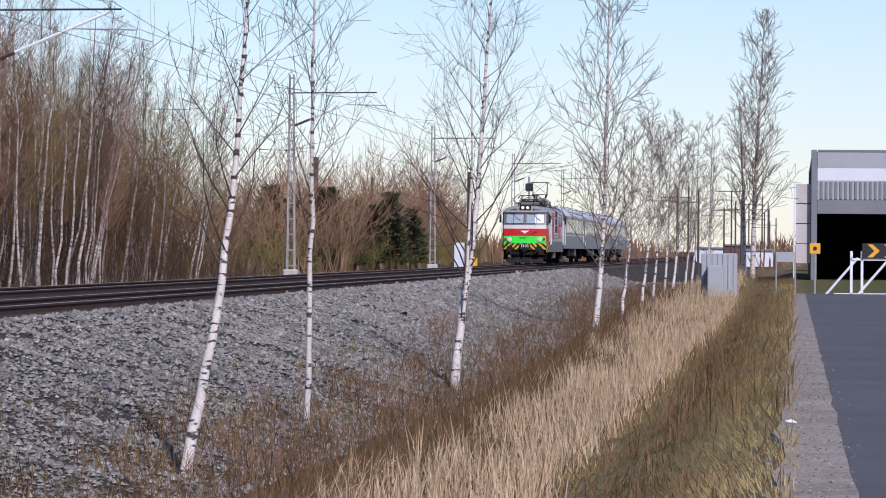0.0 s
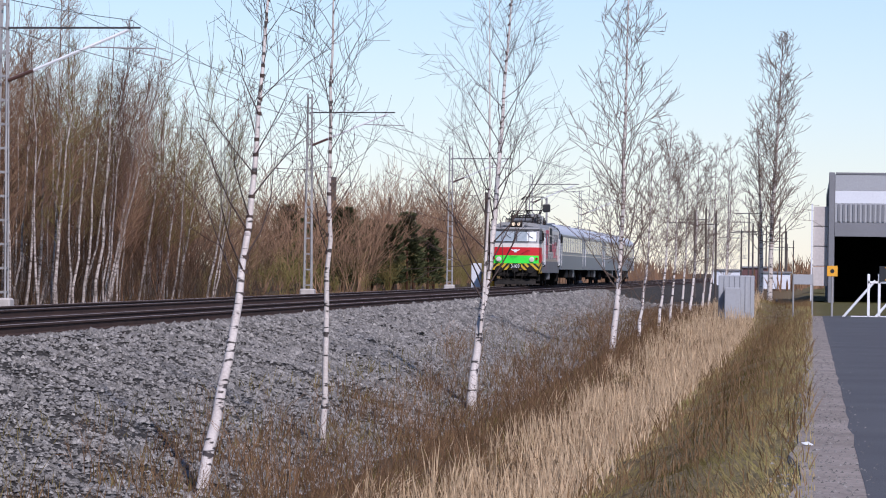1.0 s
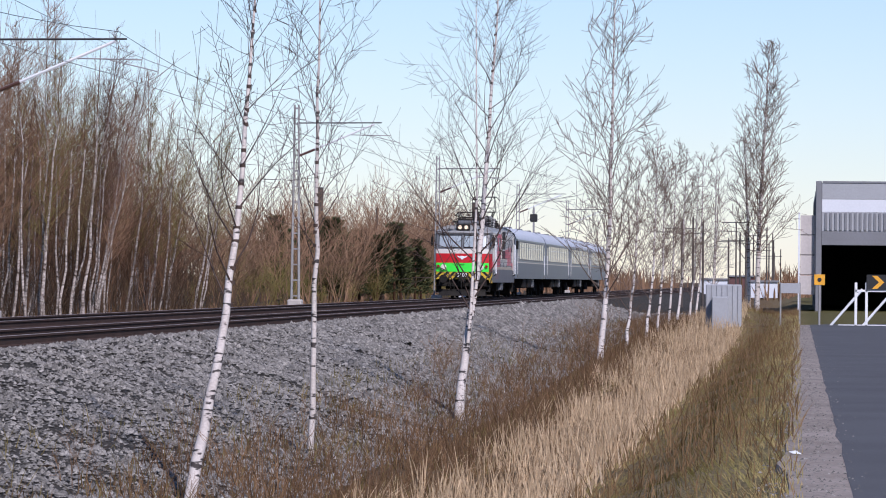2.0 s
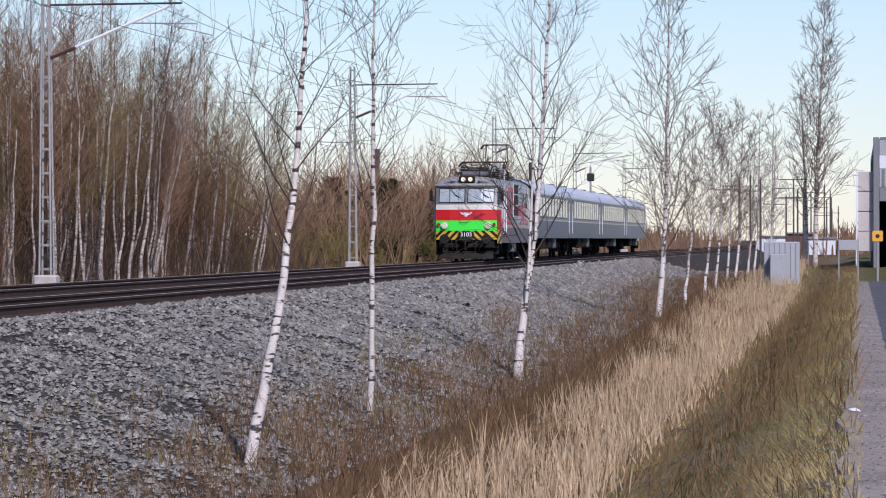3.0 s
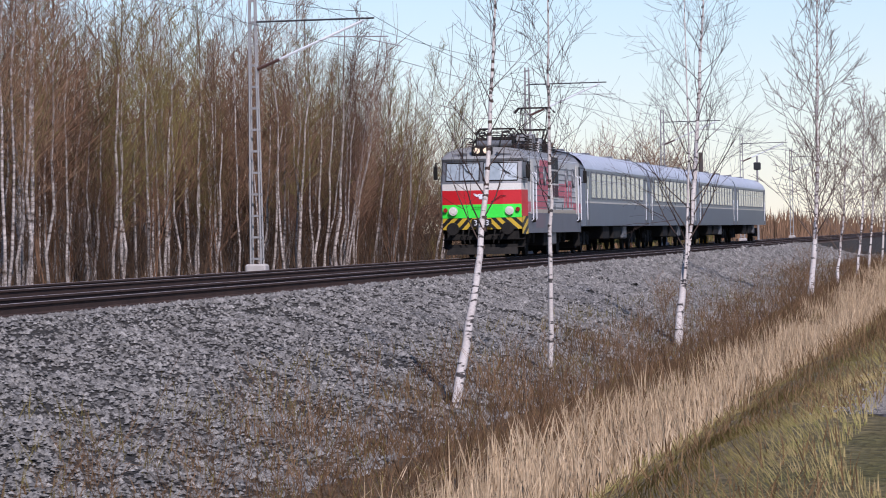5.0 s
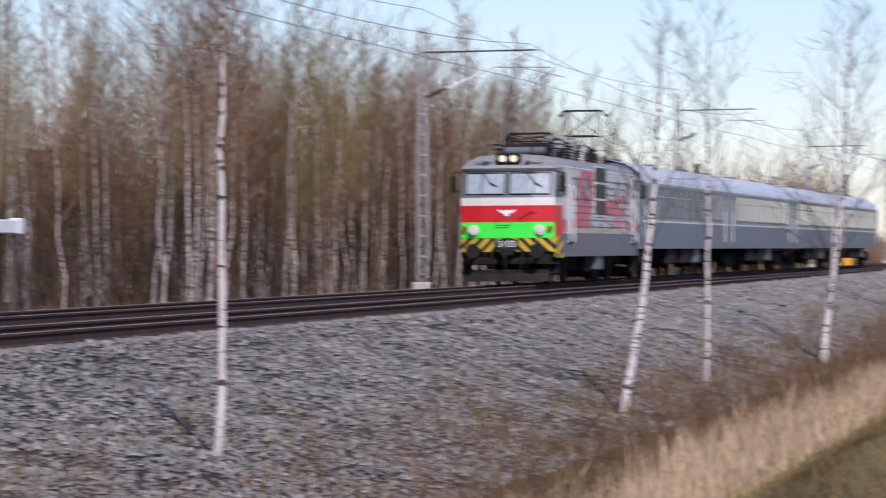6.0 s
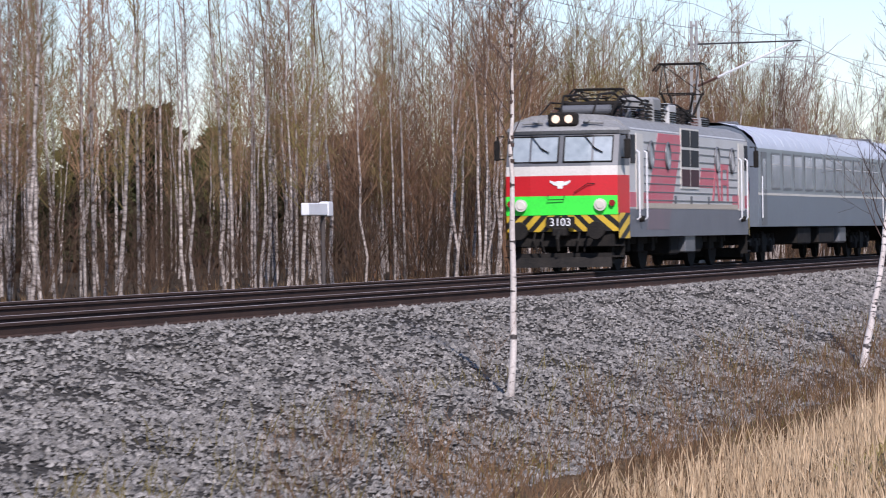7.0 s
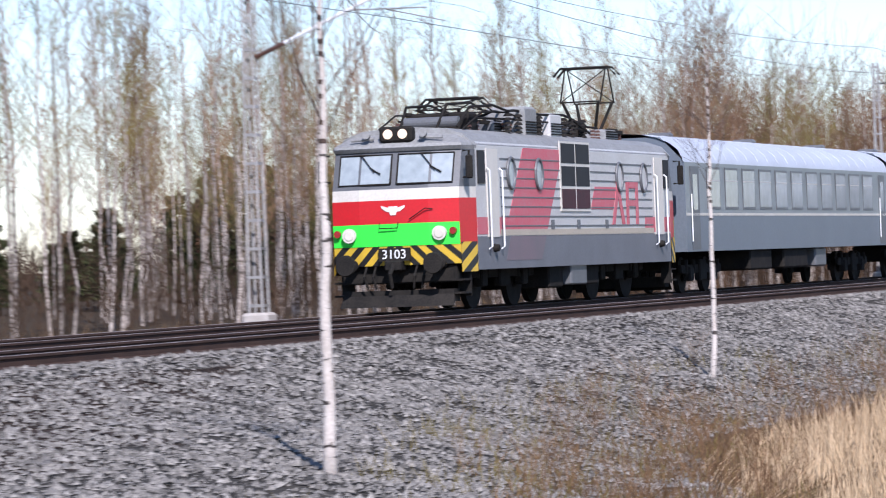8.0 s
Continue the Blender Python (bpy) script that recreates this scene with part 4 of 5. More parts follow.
def locomotive():
    t = empty("locomotive", pose(0, 0, 0), "grey electric locomotive with red, green and striped front", "locomotive")
    # body shell behind the cab front, with its side walls and roof
    b = Buf()
    for s in (-1, 1):
        pr = [(s * 1.5, 1.52), (s * 1.5, 3.42), (s * 1.46, 3.5)]
        for (y0, z0), (y1, z1) in zip(pr, pr[1:]):
            b.face([(1.0, y0, z0), (17.0, y0, z0), (17.0, y1, z1), (1.0, y1, z1)])
    body = link("body", b, P_GREY, t, "light grey ribbed body side")
    k = Buf()
    for s in (-1.5, 1.5):
        k.face([(1.0, s, 0.83), (17.0, s, 0.83), (17.0, s, 1.52), (1.0, s, 1.52)])
    k.face([(1.0, -1.5, 0.83), (17.0, -1.5, 0.83), (17.0, 1.5, 0.83), (1.0, 1.5, 0.83)])
    link("skirt", k, P_SKIRT, t, "slate grey lower body side")
    r = Buf()
    pr = [(-1.5, 3.44), (-1.3, 3.66), (-0.9, 3.8), (0, 3.86), (0.9, 3.8), (1.3, 3.66), (1.5, 3.44)]
    for (y0, z0), (y1, z1) in zip(pr, pr[1:]):
        r.face([(0.9, y0, z0), (17.2, y0, z0), (17.2, y1, z1), (0.9, y1, z1)])
    for x in (0.9, 17.2):
        r.face([(x, y, z) for y, z in pr])
    roof = link("roof", r, P_ROOF, t, "weathered grey roof with equipment")
    # the two cab ends
    for end in (0, 1):
        e = new("cab_front" if not end else "cab_rear")
        e.parent = t
        if end:
            e.matrix_local = pose(18.0, 0, 0, 0, 0, 180)
        e.empty_display_size = 0.1
        band("apron", [(0.98, 0.10), (1.38, 0.04)], HAZARD, e, "yellow and black striped apron")
        band("warning_panel", [(1.38, 0.04), (1.84, 0.02)], P_RED, e, lo=0, hi=6)
        band("green_panel", [(1.38, 0.04), (1.84, 0.02)], P_GREEN, e, "fluorescent green warning panel", lo=1, hi=5, out=0.012)
        band("red_panel", [(1.84, 0.02), (2.33, 0.03)], P_RED, e, "bright red front panel")
        band("white_band", [(2.33, 0.03), (2.56, 0.06)], P_WHITE, e, "off-white band under the windows")
        band("window_surround", [(2.56, 0.06), (3.34, 0.34)], P_DARKGREY, e, "dark grey window surround")
        band("visor", [(3.34, 0.30), (3.42, 0.24, 1.52), (3.48, 0.28, 1.5), (3.64, 0.62, 1.28), (3.74, 0.95, 1.0)], P_ROOF, e, "grey roof edge above the windows")
        cap = Buf()
        top = ring(3.74, 0.95, 1.0)
        cap.face(top + [(1.6, -0.9, 3.76), (1.6, 0.9, 3.76)])
        link("cab_roof", cap, P_ROOF, e)
        for s in (-1, 1):
            g, fr, wi = Buf(), Buf(), Buf()

            def at(y, z, o):
                d = 0.06 + 0.28 * (z - 2.56) / 0.78
                x = np.interp(abs(y), [0, 0.75, 1.38], [0.0, 0.03, 0.16]) + d
                return (x - o, y, z)
            y0, y1 = 0.07 * s, 1.24 * s
            ym = (y0 + y1) / 2
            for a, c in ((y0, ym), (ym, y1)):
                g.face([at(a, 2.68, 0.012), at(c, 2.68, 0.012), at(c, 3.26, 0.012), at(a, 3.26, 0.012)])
            link("windscreen", g, GLASS, e, "glossy windscreen with a pale sky reflection painted in")
            fr.tube([at(y0, 2.66, 0.02), at(ym, 2.66, 0.02), at(y1, 2.66, 0.02), at(y1, 3.28, 0.02), at(ym, 3.28, 0.02), at(y0, 3.28, 0.02), at(y0, 2.66, 0.02)], [0.022] * 7, 5)
            link("window_rubber", fr, P_BLACK, e)
            wi.tube([at(ym + 0.1, 3.3, 0.05), at(ym - 0.22, 2.92, 0.05)], [0.014, 0.01], 5)
            wi.tube([at(ym - 0.12, 3.02, 0.05), at(ym - 0.36, 2.88, 0.05)], [0.016, 0.016], 5)
            link("wiper", wi, P_BLACK, e)
            h = Buf()
            h.tube([(0.16, s * 0.98, 1.62), (0.0, s * 0.98, 1.62)], [0.14, 0.15], 20)
            hl = link("headlight", h, P_WHITE, e)
            h = Buf()
            h.tube([(-0.001, s * 0.98, 1.62), (-0.02, s * 0.98, 1.62)], [0.115, 0.09], 20)
            link("lens", h, LAMP_OFF, hl, "lit pale lens")
            h = Buf()
            h.tube([(0.24, s * 1.26, 1.66), (0.06, s * 1.26, 1.66)], [0.07, 0.075], 14)
            link("tail_lamp", h, TAIL, e, "unlit red tail lamp")
            h = Buf()
            h.tube([(0.55, s * 0.95, 1.0), (0.1, s * 0.95, 1.0)], [0.13, 0.11], 14)
            h.tube([(0.1, s * 0.95, 1.0), (-0.28, s * 0.95, 1.0), (-0.34, s * 0.95, 1.0)], [0.085, 0.085, 0.2], 20)
            h.tube([(-0.34, s * 0.95, 1.0), (-0.4, s * 0.95, 1.0)], [0.225, 0.205], 22)
            link("buffer", h, P_BLACK, e, "round black buffer")
            h = Buf()
            h.tube([(0.33, s * 1.45, 2.75), (0.28, s * 1.6, 2.75), (0.28, s * 1.6, 3.3), (0.33, s * 1.45, 3.3)], [0.025] * 4, 6)
            h.box(0.2, 0.3, min(s * 1.54, s * 1.68), max(s * 1.54, s * 1.68), 2.72, 3.2, 0, 0.02)
            link("mirror", h, P_BLACK, e)
            st = Buf()
            for q in (0.35, 0.62):
                st.box(0.25, 0.75, min(s * 1.15, s * 1.42), max(s * 1.15, s * 1.42), q, q + 0.04)
            st.box(0.72, 0.76, min(s * 1.15, s * 1.42), max(s * 1.15, s * 1.42), 0.3, 1.0)
            link("step", st, P_BLACK, e)
            hz = Buf()
            hz.face([(0.2, s * 1.395, 0.8), (0.95, s * 1.507, 0.8), (0.95, s * 1.507, 1.42), (0.2, s * 1.395, 1.42)])
            link("corner_stripes", hz, HAZARD, e, "yellow and black striped corner")
        up = Buf()
        up.box(0.32, 0.62, -0.36, 0.36, 3.52, 3.86, 0, 0.05)
        ul = link("roof_headlight_box", up, P_BLACK, e)
        for s in (-0.16, 0.16):
            h = Buf()
            h.tube([(0.33, s, 3.7), (0.28, s, 3.7)], [0.105, 0.09], 20)
            link("roof_headlight", h, LAMP if not end else LAMP_OFF, ul, "lit warm roof headlight")
        for q in (-1, 1):
            h = Buf()
            h.tube([(0.42, q * 0.5, 3.62), (0.42, q * 1.0, 3.6)], [0.035, 0.03], 8)
            h.tube([(0.42, q * 0.62, 3.68), (0.25, q * 0.62, 3.7)], [0.05, 0.085], 12)
            link("horn", h, P_ROOF, e)
        cp = Buf()
        cp.box(-0.15, 0.6, -0.18, 0.18, 0.86, 1.08, 0, 0.03)
        cp.tube([(-0.1, 0, 1.0), (-0.28, 0.02, 0.8), (-0.16, 0.02, 0.52)], [0.05, 0.045, 0.04], 8)
        for s in (-0.45, 0.45, 0.65, -0.65):
            cp.tube([(0.1, s, 0.95), (-0.1, s, 0.75), (-0.02, s * 0.9, 0.5)], [0.025] * 3, 6)
        link("coupler", cp, P_BLACK, e, "black screw coupling and brake hoses")
        pl = Buf()
        pl.face([(0.05, -1.25, 0.12), (-0.12, 0, 0.12), (0.0, 0, 0.36), (0.2, -1.2, 0.36)])
        pl.face([(-0.12, 0, 0.12), (0.05, 1.25, 0.12), (0.2, 1.2, 0.36), (0.0, 0, 0.36)])
        pl.box(0.2, 0.6, -1.2, 1.2, 0.2, 0.46)
        pl.box(0.3, 0.7, -1.25, 1.25, 0.6, 0.98, 0, 0.03)
        link("plough", pl, P_BLACK, e, "black rail plough")
        nb = Buf()
        nb.box(-0.02, 0.06, -0.34, 0.34, 1.07, 1.34)
        link("number_panel", nb, P_BLACK, e)
        text_mesh("running_number", "3103", 0.27, pose(-0.028, 0, 1.2, 90, 0, -90), WHITE, e, "white running number")
        lg = Buf()
        for q in (-1, 1):
            lg.face([(0.006, q * 0.03, 2.08), (0.006, q * 0.03, 2.15), (0.012, q * 0.26, 2.22), (0.012, q * 0.25, 2.17), (0.01, q * 0.15, 2.1)])
        lg.face([(0.002, -0.06, 2.02), (0.002, 0.06, 2.02), (0.004, 0.1, 2.2), (0.004, -0.1, 2.2)])
        link("winged_emblem", lg, WHITE, e, "white winged emblem")
        hr = Buf()
        hr.tube([(0.0, -0.1, 1.86), (-0.05, -0.1, 1.75), (-0.05, 0.3, 1.75), (0.0, 0.3, 1.86)], [0.012] * 4, 5)
        hr.tube([(0.05, -0.85, 2.12), (-0.02, -0.7, 2.14), (-0.02, -0.35, 1.92)], [0.012] * 3, 5)
        link("hand_rail", hr, P_BLACK, e)
    # side details, both sides
    for s in (1, -1):
        sd = new("side_fittings")
        sd.parent = body
        if s < 0:
            sd.matrix_local = pose(18.0, 0, 0, 0, 0, 180)
        for z in np.arange(1.72, 3.35, 0.205):
            b = Buf()
            slab(b, 2.75, 15.3, z, z + 0.026, -1.516, 0.02)
            link("groove_trim", b, P_DARKGREY, sd)
        b = Buf()
        slab(b, 3.0, 6.1, 1.53, 3.42, -1.508, 0.01, 0, 1.5)
        link("diagonal_livery_band", b, P_PINK, sd, "faded red diagonal livery band")
        b = Buf()
        slab(b, 14.6, 17.0, 1.56, 1.92, -1.507, 0.01)
        link("rear_livery_band", b, P_PINK, sd, "faded red waist band")
        b = Buf()
        slab(b, 1.02, 3.5, 1.56, 1.92, -1.507, 0.01)
        link("red_livery_band", b, P_PINK, sd, "faded red waist band")
        for x0, x1, z0, z1, sh in ((11.6, 11.85, 1.75, 2.75, 0.5), (12.5, 12.75, 1.75, 2.75, -0.5), (12.9, 13.12, 1.75, 2.75, 0.0), (13.75, 13.98, 1.75, 2.75, 0.0), (13.13, 13.74, 2.6, 2.75, 0.0), (13.13, 13.74, 2.18, 2.32, 0.0)):
            b = Buf()
            slab(b, x0, x1, z0, z1, -1.519, 0.012, 0, sh)
            link("emblem_bar", b, P_PINK, sd)
        for x in (3.5, 5.6, 12.3, 14.5):
            o, q = Buf(), Buf()
            o.tube([(x + 0.27 * math.cos(a), -1.53, 2.86 + 0.33 * math.sin(a)) for a in np.linspace(0, 2 * math.pi, 25)], [0.035] * 25, 6)
            q.face([(x + 0.26 * math.cos(a), -1.524, 2.86 + 0.32 * math.sin(a)) for a in np.linspace(0, 2 * math.pi, 25)[:-1]])
            w = link("oval_window", o, P_DARKGREY, sd)
            link("pane", q, P_GREY if x > 10 else GLASS, w)
        b = Buf()
        slab(b, 3.0, 5.7, 1.0, 1.515, -1.506, 0.004, 0, 0.4)
        link("skirt_livery_band", b, P_SKIRT_RED, sd, "worn reddish tint on the slate grey skirt")
        b = Buf()
        slab(b, 9.8, 11.7, 2.1, 2.62, -1.508, 0.01, 0, 0.4)
        link("livery_patch", b, P_PINK, sd, "faded red livery patch")
        b = Buf()
        slab(b, 2.65, 15.4, 1.53, 1.66, -1.509, 0.008)
        link("sill_stripe", b, P_SAND, sd, "sand-coloured sill stripe")
        o = Buf()
        slab(o, 7.3, 9.75, 2.05, 3.62, -1.526, 0.03)
        w = link("louvre_frame", o, P_WHITE, sd, "pale frame of the dark louvre windows")
        for i in range(2):
            for j in range(3):
                q = Buf()
                slab(q, 7.38 + i * 1.2, 8.48 + i * 1.2, 2.11 + j * 0.51, 2.55 + j * 0.51, -1.534, 0.01)
                link("louvre_pane", q, DARKGLASS if j else LOUVRE_RED, w)
        for x in (1.75, 15.55):
            o = Buf()
            slab(o, x, x + 0.8, 1.5, 3.36, -1.52, 0.025)
            d = link("cab_door", o, P_WHITE, sd)
            o = Buf()
            for q in (-0.05, 0.85):
                o.tube([(x + q, -1.53, 1.25), (x + q, -1.6, 1.3), (x + q, -1.6, 2.9), (x + q, -1.53, 2.95)], [0.02] * 4, 6)
            link("grab_rail", o, WHITE, d, "white grab rail")
            o = Buf()
            o.tube([(x + 0.4, -1.5, 1.27), (x + 0.4, -1.62, 1.27)], [0.09, 0.07], 12)
            link("step_cup", o, P_BLACK, d)
        for x in (1.12, 16.4):
            o = Buf()
            slab(o, x, x + 0.5, 2.62, 3.32, -1.524, 0.02)
            link("cab_side_window", o, DARKGLASS, sd)
        for x in (6.5, 8.6, 11.0):
            o = Buf()
            slab(o, x, x + 0.22, 1.66, 1.86, -1.522, 0.015)
            link("small_hatch", o, P_DARKGREY, sd)
        o = Buf()
        o.box(8.2, 9.5, -1.44, -1.2, 0.4, 0.86, 0, 0.03)
        link("battery_box", o, P_DARKGREY, sd)
    # roof equipment
    for x0, x1, y0, y1, z1, m in ((5.0, 5.7, -0.7, 0.7, 4.05, P_DARKGREY), (6.4, 7.4, -1.0, -0.1, 4.4, P_ROOF), (8.4, 9.4, -1.0, 0.3, 4.3, P_GREY), (9.9, 10.6, -0.6, 0.9, 4.05, P_DARKGREY), (13.8, 15.0, -0.8, 0.8, 4.05, P_ROOF)):
        o = Buf()
        o.box(x0, x1, y0, y1, 3.7, z1, 0, 0.06)
        e = link("roof_box", o, m, roof)
        o = Buf()
        for i in range(5):
            o.box(x0 + 0.1, x1 - 0.1, y0 - 0.02, y0 + 0.01, 3.8 + i * 0.06, 3.83 + i * 0.06)
        link("vent_slats", o, P_BLACK, e)
    for x in (3.0, 3.6, 5.6, 6.0, 7.9, 10.9, 12.9, 13.3):
        for y in (-0.75, 0.3, 0.8):
            o = Buf()
            for i in range(4):
                o.tube([(x, y, 3.72 + i * 0.08), (x, y, 3.77 + i * 0.08)], [0.09, 0.05], 10)
            link("roof_insulator", o, INSUL, roof)
    o = Buf()
    o.tube([(2.6, -0.75, 4.06), (7.9, -0.75, 4.14), (13.3, -0.75, 4.06)], [0.025] * 3, 6)
    o.tube([(3.0, 0.3, 4.05), (10.9, 0.3, 4.12)], [0.025] * 2, 6)
    o.tube([(3.0, 0.8, 4.05), (8.0, 0.8, 4.12), (13.3, 0.8, 4.05)], [0.025] * 3, 6)
    link("busbar", o, P_BLACK, roof)
    for k, x in enumerate((2.2, 2.9, 5.9, 7.9, 10.8, 11.4)):
        o = Buf()
        if k % 2:
            o.box(x, x + 0.7, -0.8, 0.5, 3.72, 4.2, 0, 0.05)
        else:
            o.tube([(x, -0.8, 3.98), (x, 0.4, 3.98)], [0.11, 0.11], 14)
        link("resistor_bank" if k % 2 else "air_tank", o, P_BLACK if k % 2 else P_DARKGREY, roof)
    for y in (-0.95, 0.6, 1.0):
        o = Buf()
        o.tube([(2.0, y, 3.8), (3.4, y, 4.2), (5.6, y + 0.1, 4.24), (7.0, y, 4.05), (9.0, y, 4.1), (11.5, y, 3.95)], [0.022] * 6, 5)
        link("roof_cable", o, P_BLACK, roof)
    for x, y in ((2.5, -0.4), (2.5, 0.4), (5.3, -0.95), (6.1, -0.95), (7.7, -0.95), (9.7, -0.95), (10.4, -0.95), (11.5, -0.9)):
        o = Buf()
        for i in range(6):
            o.tube([(x, y, 3.7 + i * 0.09), (x, y, 3.76 + i * 0.09)], [0.11, 0.06], 10)
        link("tall_insulator", o, P_BLACK, roof)
    o = Buf()
    for y, h in ((-0.95, 0.0), (-0.45, 0.08), (0.45, 0.05)):
        o.tube([(1.9, y * 0.9, 3.85), (2.5, y, 4.28 + h), (4.2, y, 4.36 + h), (5.3, y, 4.26), (6.1, y * 0.9, 4.3), (7.7, y, 4.24), (9.7, y, 4.28), (10.4, y, 4.2), (11.9, y, 3.9)], [0.03] * 9, 6)
    link("high_voltage_conductor", o, P_BLACK, roof)
    pantograph(roof, 4.5, False)
    pantograph(roof, 15.2, True)
    bogie(t, 4.3, 3.0, 0.625)
    bogie(t, 13.7, 3.0, 0.625)
    for x0, x1, z0 in ((6.9, 8.0, 0.35), (9.7, 11.0, 0.38)):
        o = Buf()
        o.box(x0, x1, -1.3, 1.3, z0, 0.85, 0, 0.04)
        link("underframe_box", o, P_BLACK, t)
    return t


def coach():
    t = empty("coach", pose(0, 0, 0), "grey passenger coach with slate blue lower side and silver roof", "coach", "train coaches")
    L = 25.9
    b = Buf()
    for s in (-1, 1):
        b.face([(0.2, s * 1.52, 1.05), (L, s * 1.52, 1.05), (L, s * 1.52, 1.98), (0.2, s * 1.52, 1.98)])
    for x in (0.2, L):
        b.face([(x, -1.52, 1.05), (x, 1.52, 1.05), (x, 1.52, 3.3), (x, 0.9, 3.95), (x, -0.9, 3.95), (x, -1.52, 3.3)])
    b.face([(0.2, -1.52, 1.05), (L, -1.52, 1.05), (L, 1.52, 1.05), (0.2, 1.52, 1.05)])
    body = link("lower_body", b, C_LOW, t, "slate blue lower side")
    b = Buf()
    for s in (-1, 1):
        b.face([(0.2, s * 1.52, 1.98), (L, s * 1.52, 1.98), (L, s * 1.5, 3.3), (0.2, s * 1.5, 3.3)])
    up = link("upper_body", b, C_UP, t, "grey window band")
    b = Buf()
    pr = [(-1.5, 3.3)] + [(-1.48 * math.cos(a), 3.34 + 0.72 * math.sin(a)) for a in np.linspace(0.08, math.pi - 0.08, 11)] + [(1.5, 3.3)]
    b.sweep(pr, 0.15, L + 0.05, close=False)
    rf = link("roof", b, C_ROOF, t, "pale silver ribbed roof", smooth=True)
    for x in np.arange(1.2, L - 0.5, 1.2):
        q = Buf()
        q.tube([(x, y * 1.004, z + 0.004) for y, z in pr[1:-1]], [0.007] * (len(pr) - 2), 4, cap=False)
        link("roof_rib", q, C_ROOF, rf)
    for x in (3.5, 12.8, 22.0):
        q = Buf()
        q.box(x, x + 0.5, -0.3, 0.3, 3.98, 4.16, 0, 0.05)
        link("roof_vent", q, P_DARKGREY, rf)
    for s in (1, -1):
        sd = new("coach_side")
        sd.parent = up
        if s < 0:
            sd.matrix_local = pose(L + 0.2, 0, 0, 0, 0, 180)
        q = Buf()
        slab(q, 0.25, L - 0.05, 1.955, 2.02, -1.53, 0.012)
        link("waist_stripe", q, P_WHITE, sd, "thin pale waist stripe")
        for i in range(11):
            x = 2.5 + i * 1.95
            q = Buf()
            slab(q, x - 0.06, x + 1.36, 2.12, 3.2, -1.528, 0.014)
            w = link("window_frame", q, P_DARKGREY, sd)
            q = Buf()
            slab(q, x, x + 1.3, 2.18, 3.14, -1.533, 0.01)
            link("pane", q, C_GLASS, w, "glossy coach window with a pale reflection painted in")
            q = Buf()
            slab(q, x, x + 1.3, 2.84, 2.87, -1.536, 0.01)
            link("glazing_bar", q, P_GREY, w)
        for x in (0.75, 24.35):
            q = Buf()
            slab(q, x, x + 0.85, 1.1, 3.2, -1.53, 0.02)
            d = link("coach_door", q, P_DARKGREY, sd, "dark folding door")
            q = Buf()
            slab(q, x + 0.2, x + 0.65, 2.1, 3.0, -1.536, 0.01)
            link("door_pane", q, C_GLASS, d)
            q = Buf()
            q.tube([(x - 0.08, -1.56, 1.3), (x - 0.08, -1.56, 2.5)], [0.018, 0.018], 6)
            link("grab_rail", q, WHITE, d)
    for x in (0.06, L + 0.14):
        q = Buf()
        q.box(x - 0.14, x + 0.14, -0.75, 0.75, 1.1, 3.4, 0, 0.05)
        link("gangway", q, P_BLACK, t, "black rubber gangway")
    bogie(t, 3.6, 2.5, 0.46, 0.6)
    bogie(t, L - 3.4, 2.5, 0.46, 0.6)
    for x0, x1 in ((7.5, 10.0), (11.5, 14.5), (15.6, 17.0)):
        q = Buf()
        q.box(x0, x1, -1.4, 1.4, 0.5, 1.05, 0, 0.05)
        link("equipment_box", q, P_DARKGREY if x0 > 15 else P_BLACK, t)
    return t


loco = locomotive()
_c0 = coach()
coaches = [_c0] + [copy_thing(_c0, pose(0, 0, 0)) for _ in range(3)]


# ------------------------------------------------------------ roadside and station things
def hall():
    t = empty("industrial_hall", pose(228, 0, 0), "grey industrial hall with a wide dark open gate", "building")
    yl, yr, z0, z1 = -18.5, -42.0, -0.72, 6.72
    w = Buf()
    w.box(0.3, 60, yr, yl, z1 - 0.35, z1)
    link("roof", w, CLAD_D, t, "dark grey flat roof")
    # walls coloured dark to stand for the shade behind the gate
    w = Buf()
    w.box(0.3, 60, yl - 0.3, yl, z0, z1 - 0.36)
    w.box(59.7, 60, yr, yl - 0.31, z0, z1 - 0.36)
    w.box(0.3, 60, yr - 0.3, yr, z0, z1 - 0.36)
    link("wall", w, INSIDE_SHADE, t)
    w = Buf()
    w.box(-0.05, 0.28, yl - 0.28, yl + 0.06, z0, z1 + 0.1, 0, 0.03)
    link("corner_post", w, CLAD_D, t)
    for a, c, m, lab in ((5.78, 6.7, CLAD_M, "mid grey fascia"), (5.05, 5.77, CLAD_W, "white fascia band"), (3.95, 5.04, CLAD_M, "ribbed grey gate header"), (3.15, 3.94, CLAD_D, "rolled-up dark gate")):
        w = Buf()
        w.box(0.0, 0.25, yr, yl - 0.3, a, c)
        f = link("fascia", w, m, t, lab)
        if m is CLAD_M and a < 5:
            for i in range(40):
                q = Buf()
                q.box(-0.06, 0.0, yl - 0.6 - i * 0.28, yl - 0.46 - i * 0.28, a + 0.05, c - 0.05)
                link("rib", q, CLAD_D, f)
    w = Buf()
    w.box(-0.04, 0.2, yr, yl - 0.32, 6.71, 6.82)
    link("eaves_trim", w, CLAD_D, t)
    for i in range(4):
        q = Buf()
        q.box(0.4, 12, yl + 0.08, yl + 0.92, 0.3 + i * 1.15, 1.4 + i * 1.15)
        link("translucent_panel", q, POLY, t, "translucent side panel")
    w = Buf()
    w.box(0.2, 12.2, yl + 0.95, yl + 1.05, z0, 5.0)
    link("side_frame", w, CLAD_W, t)


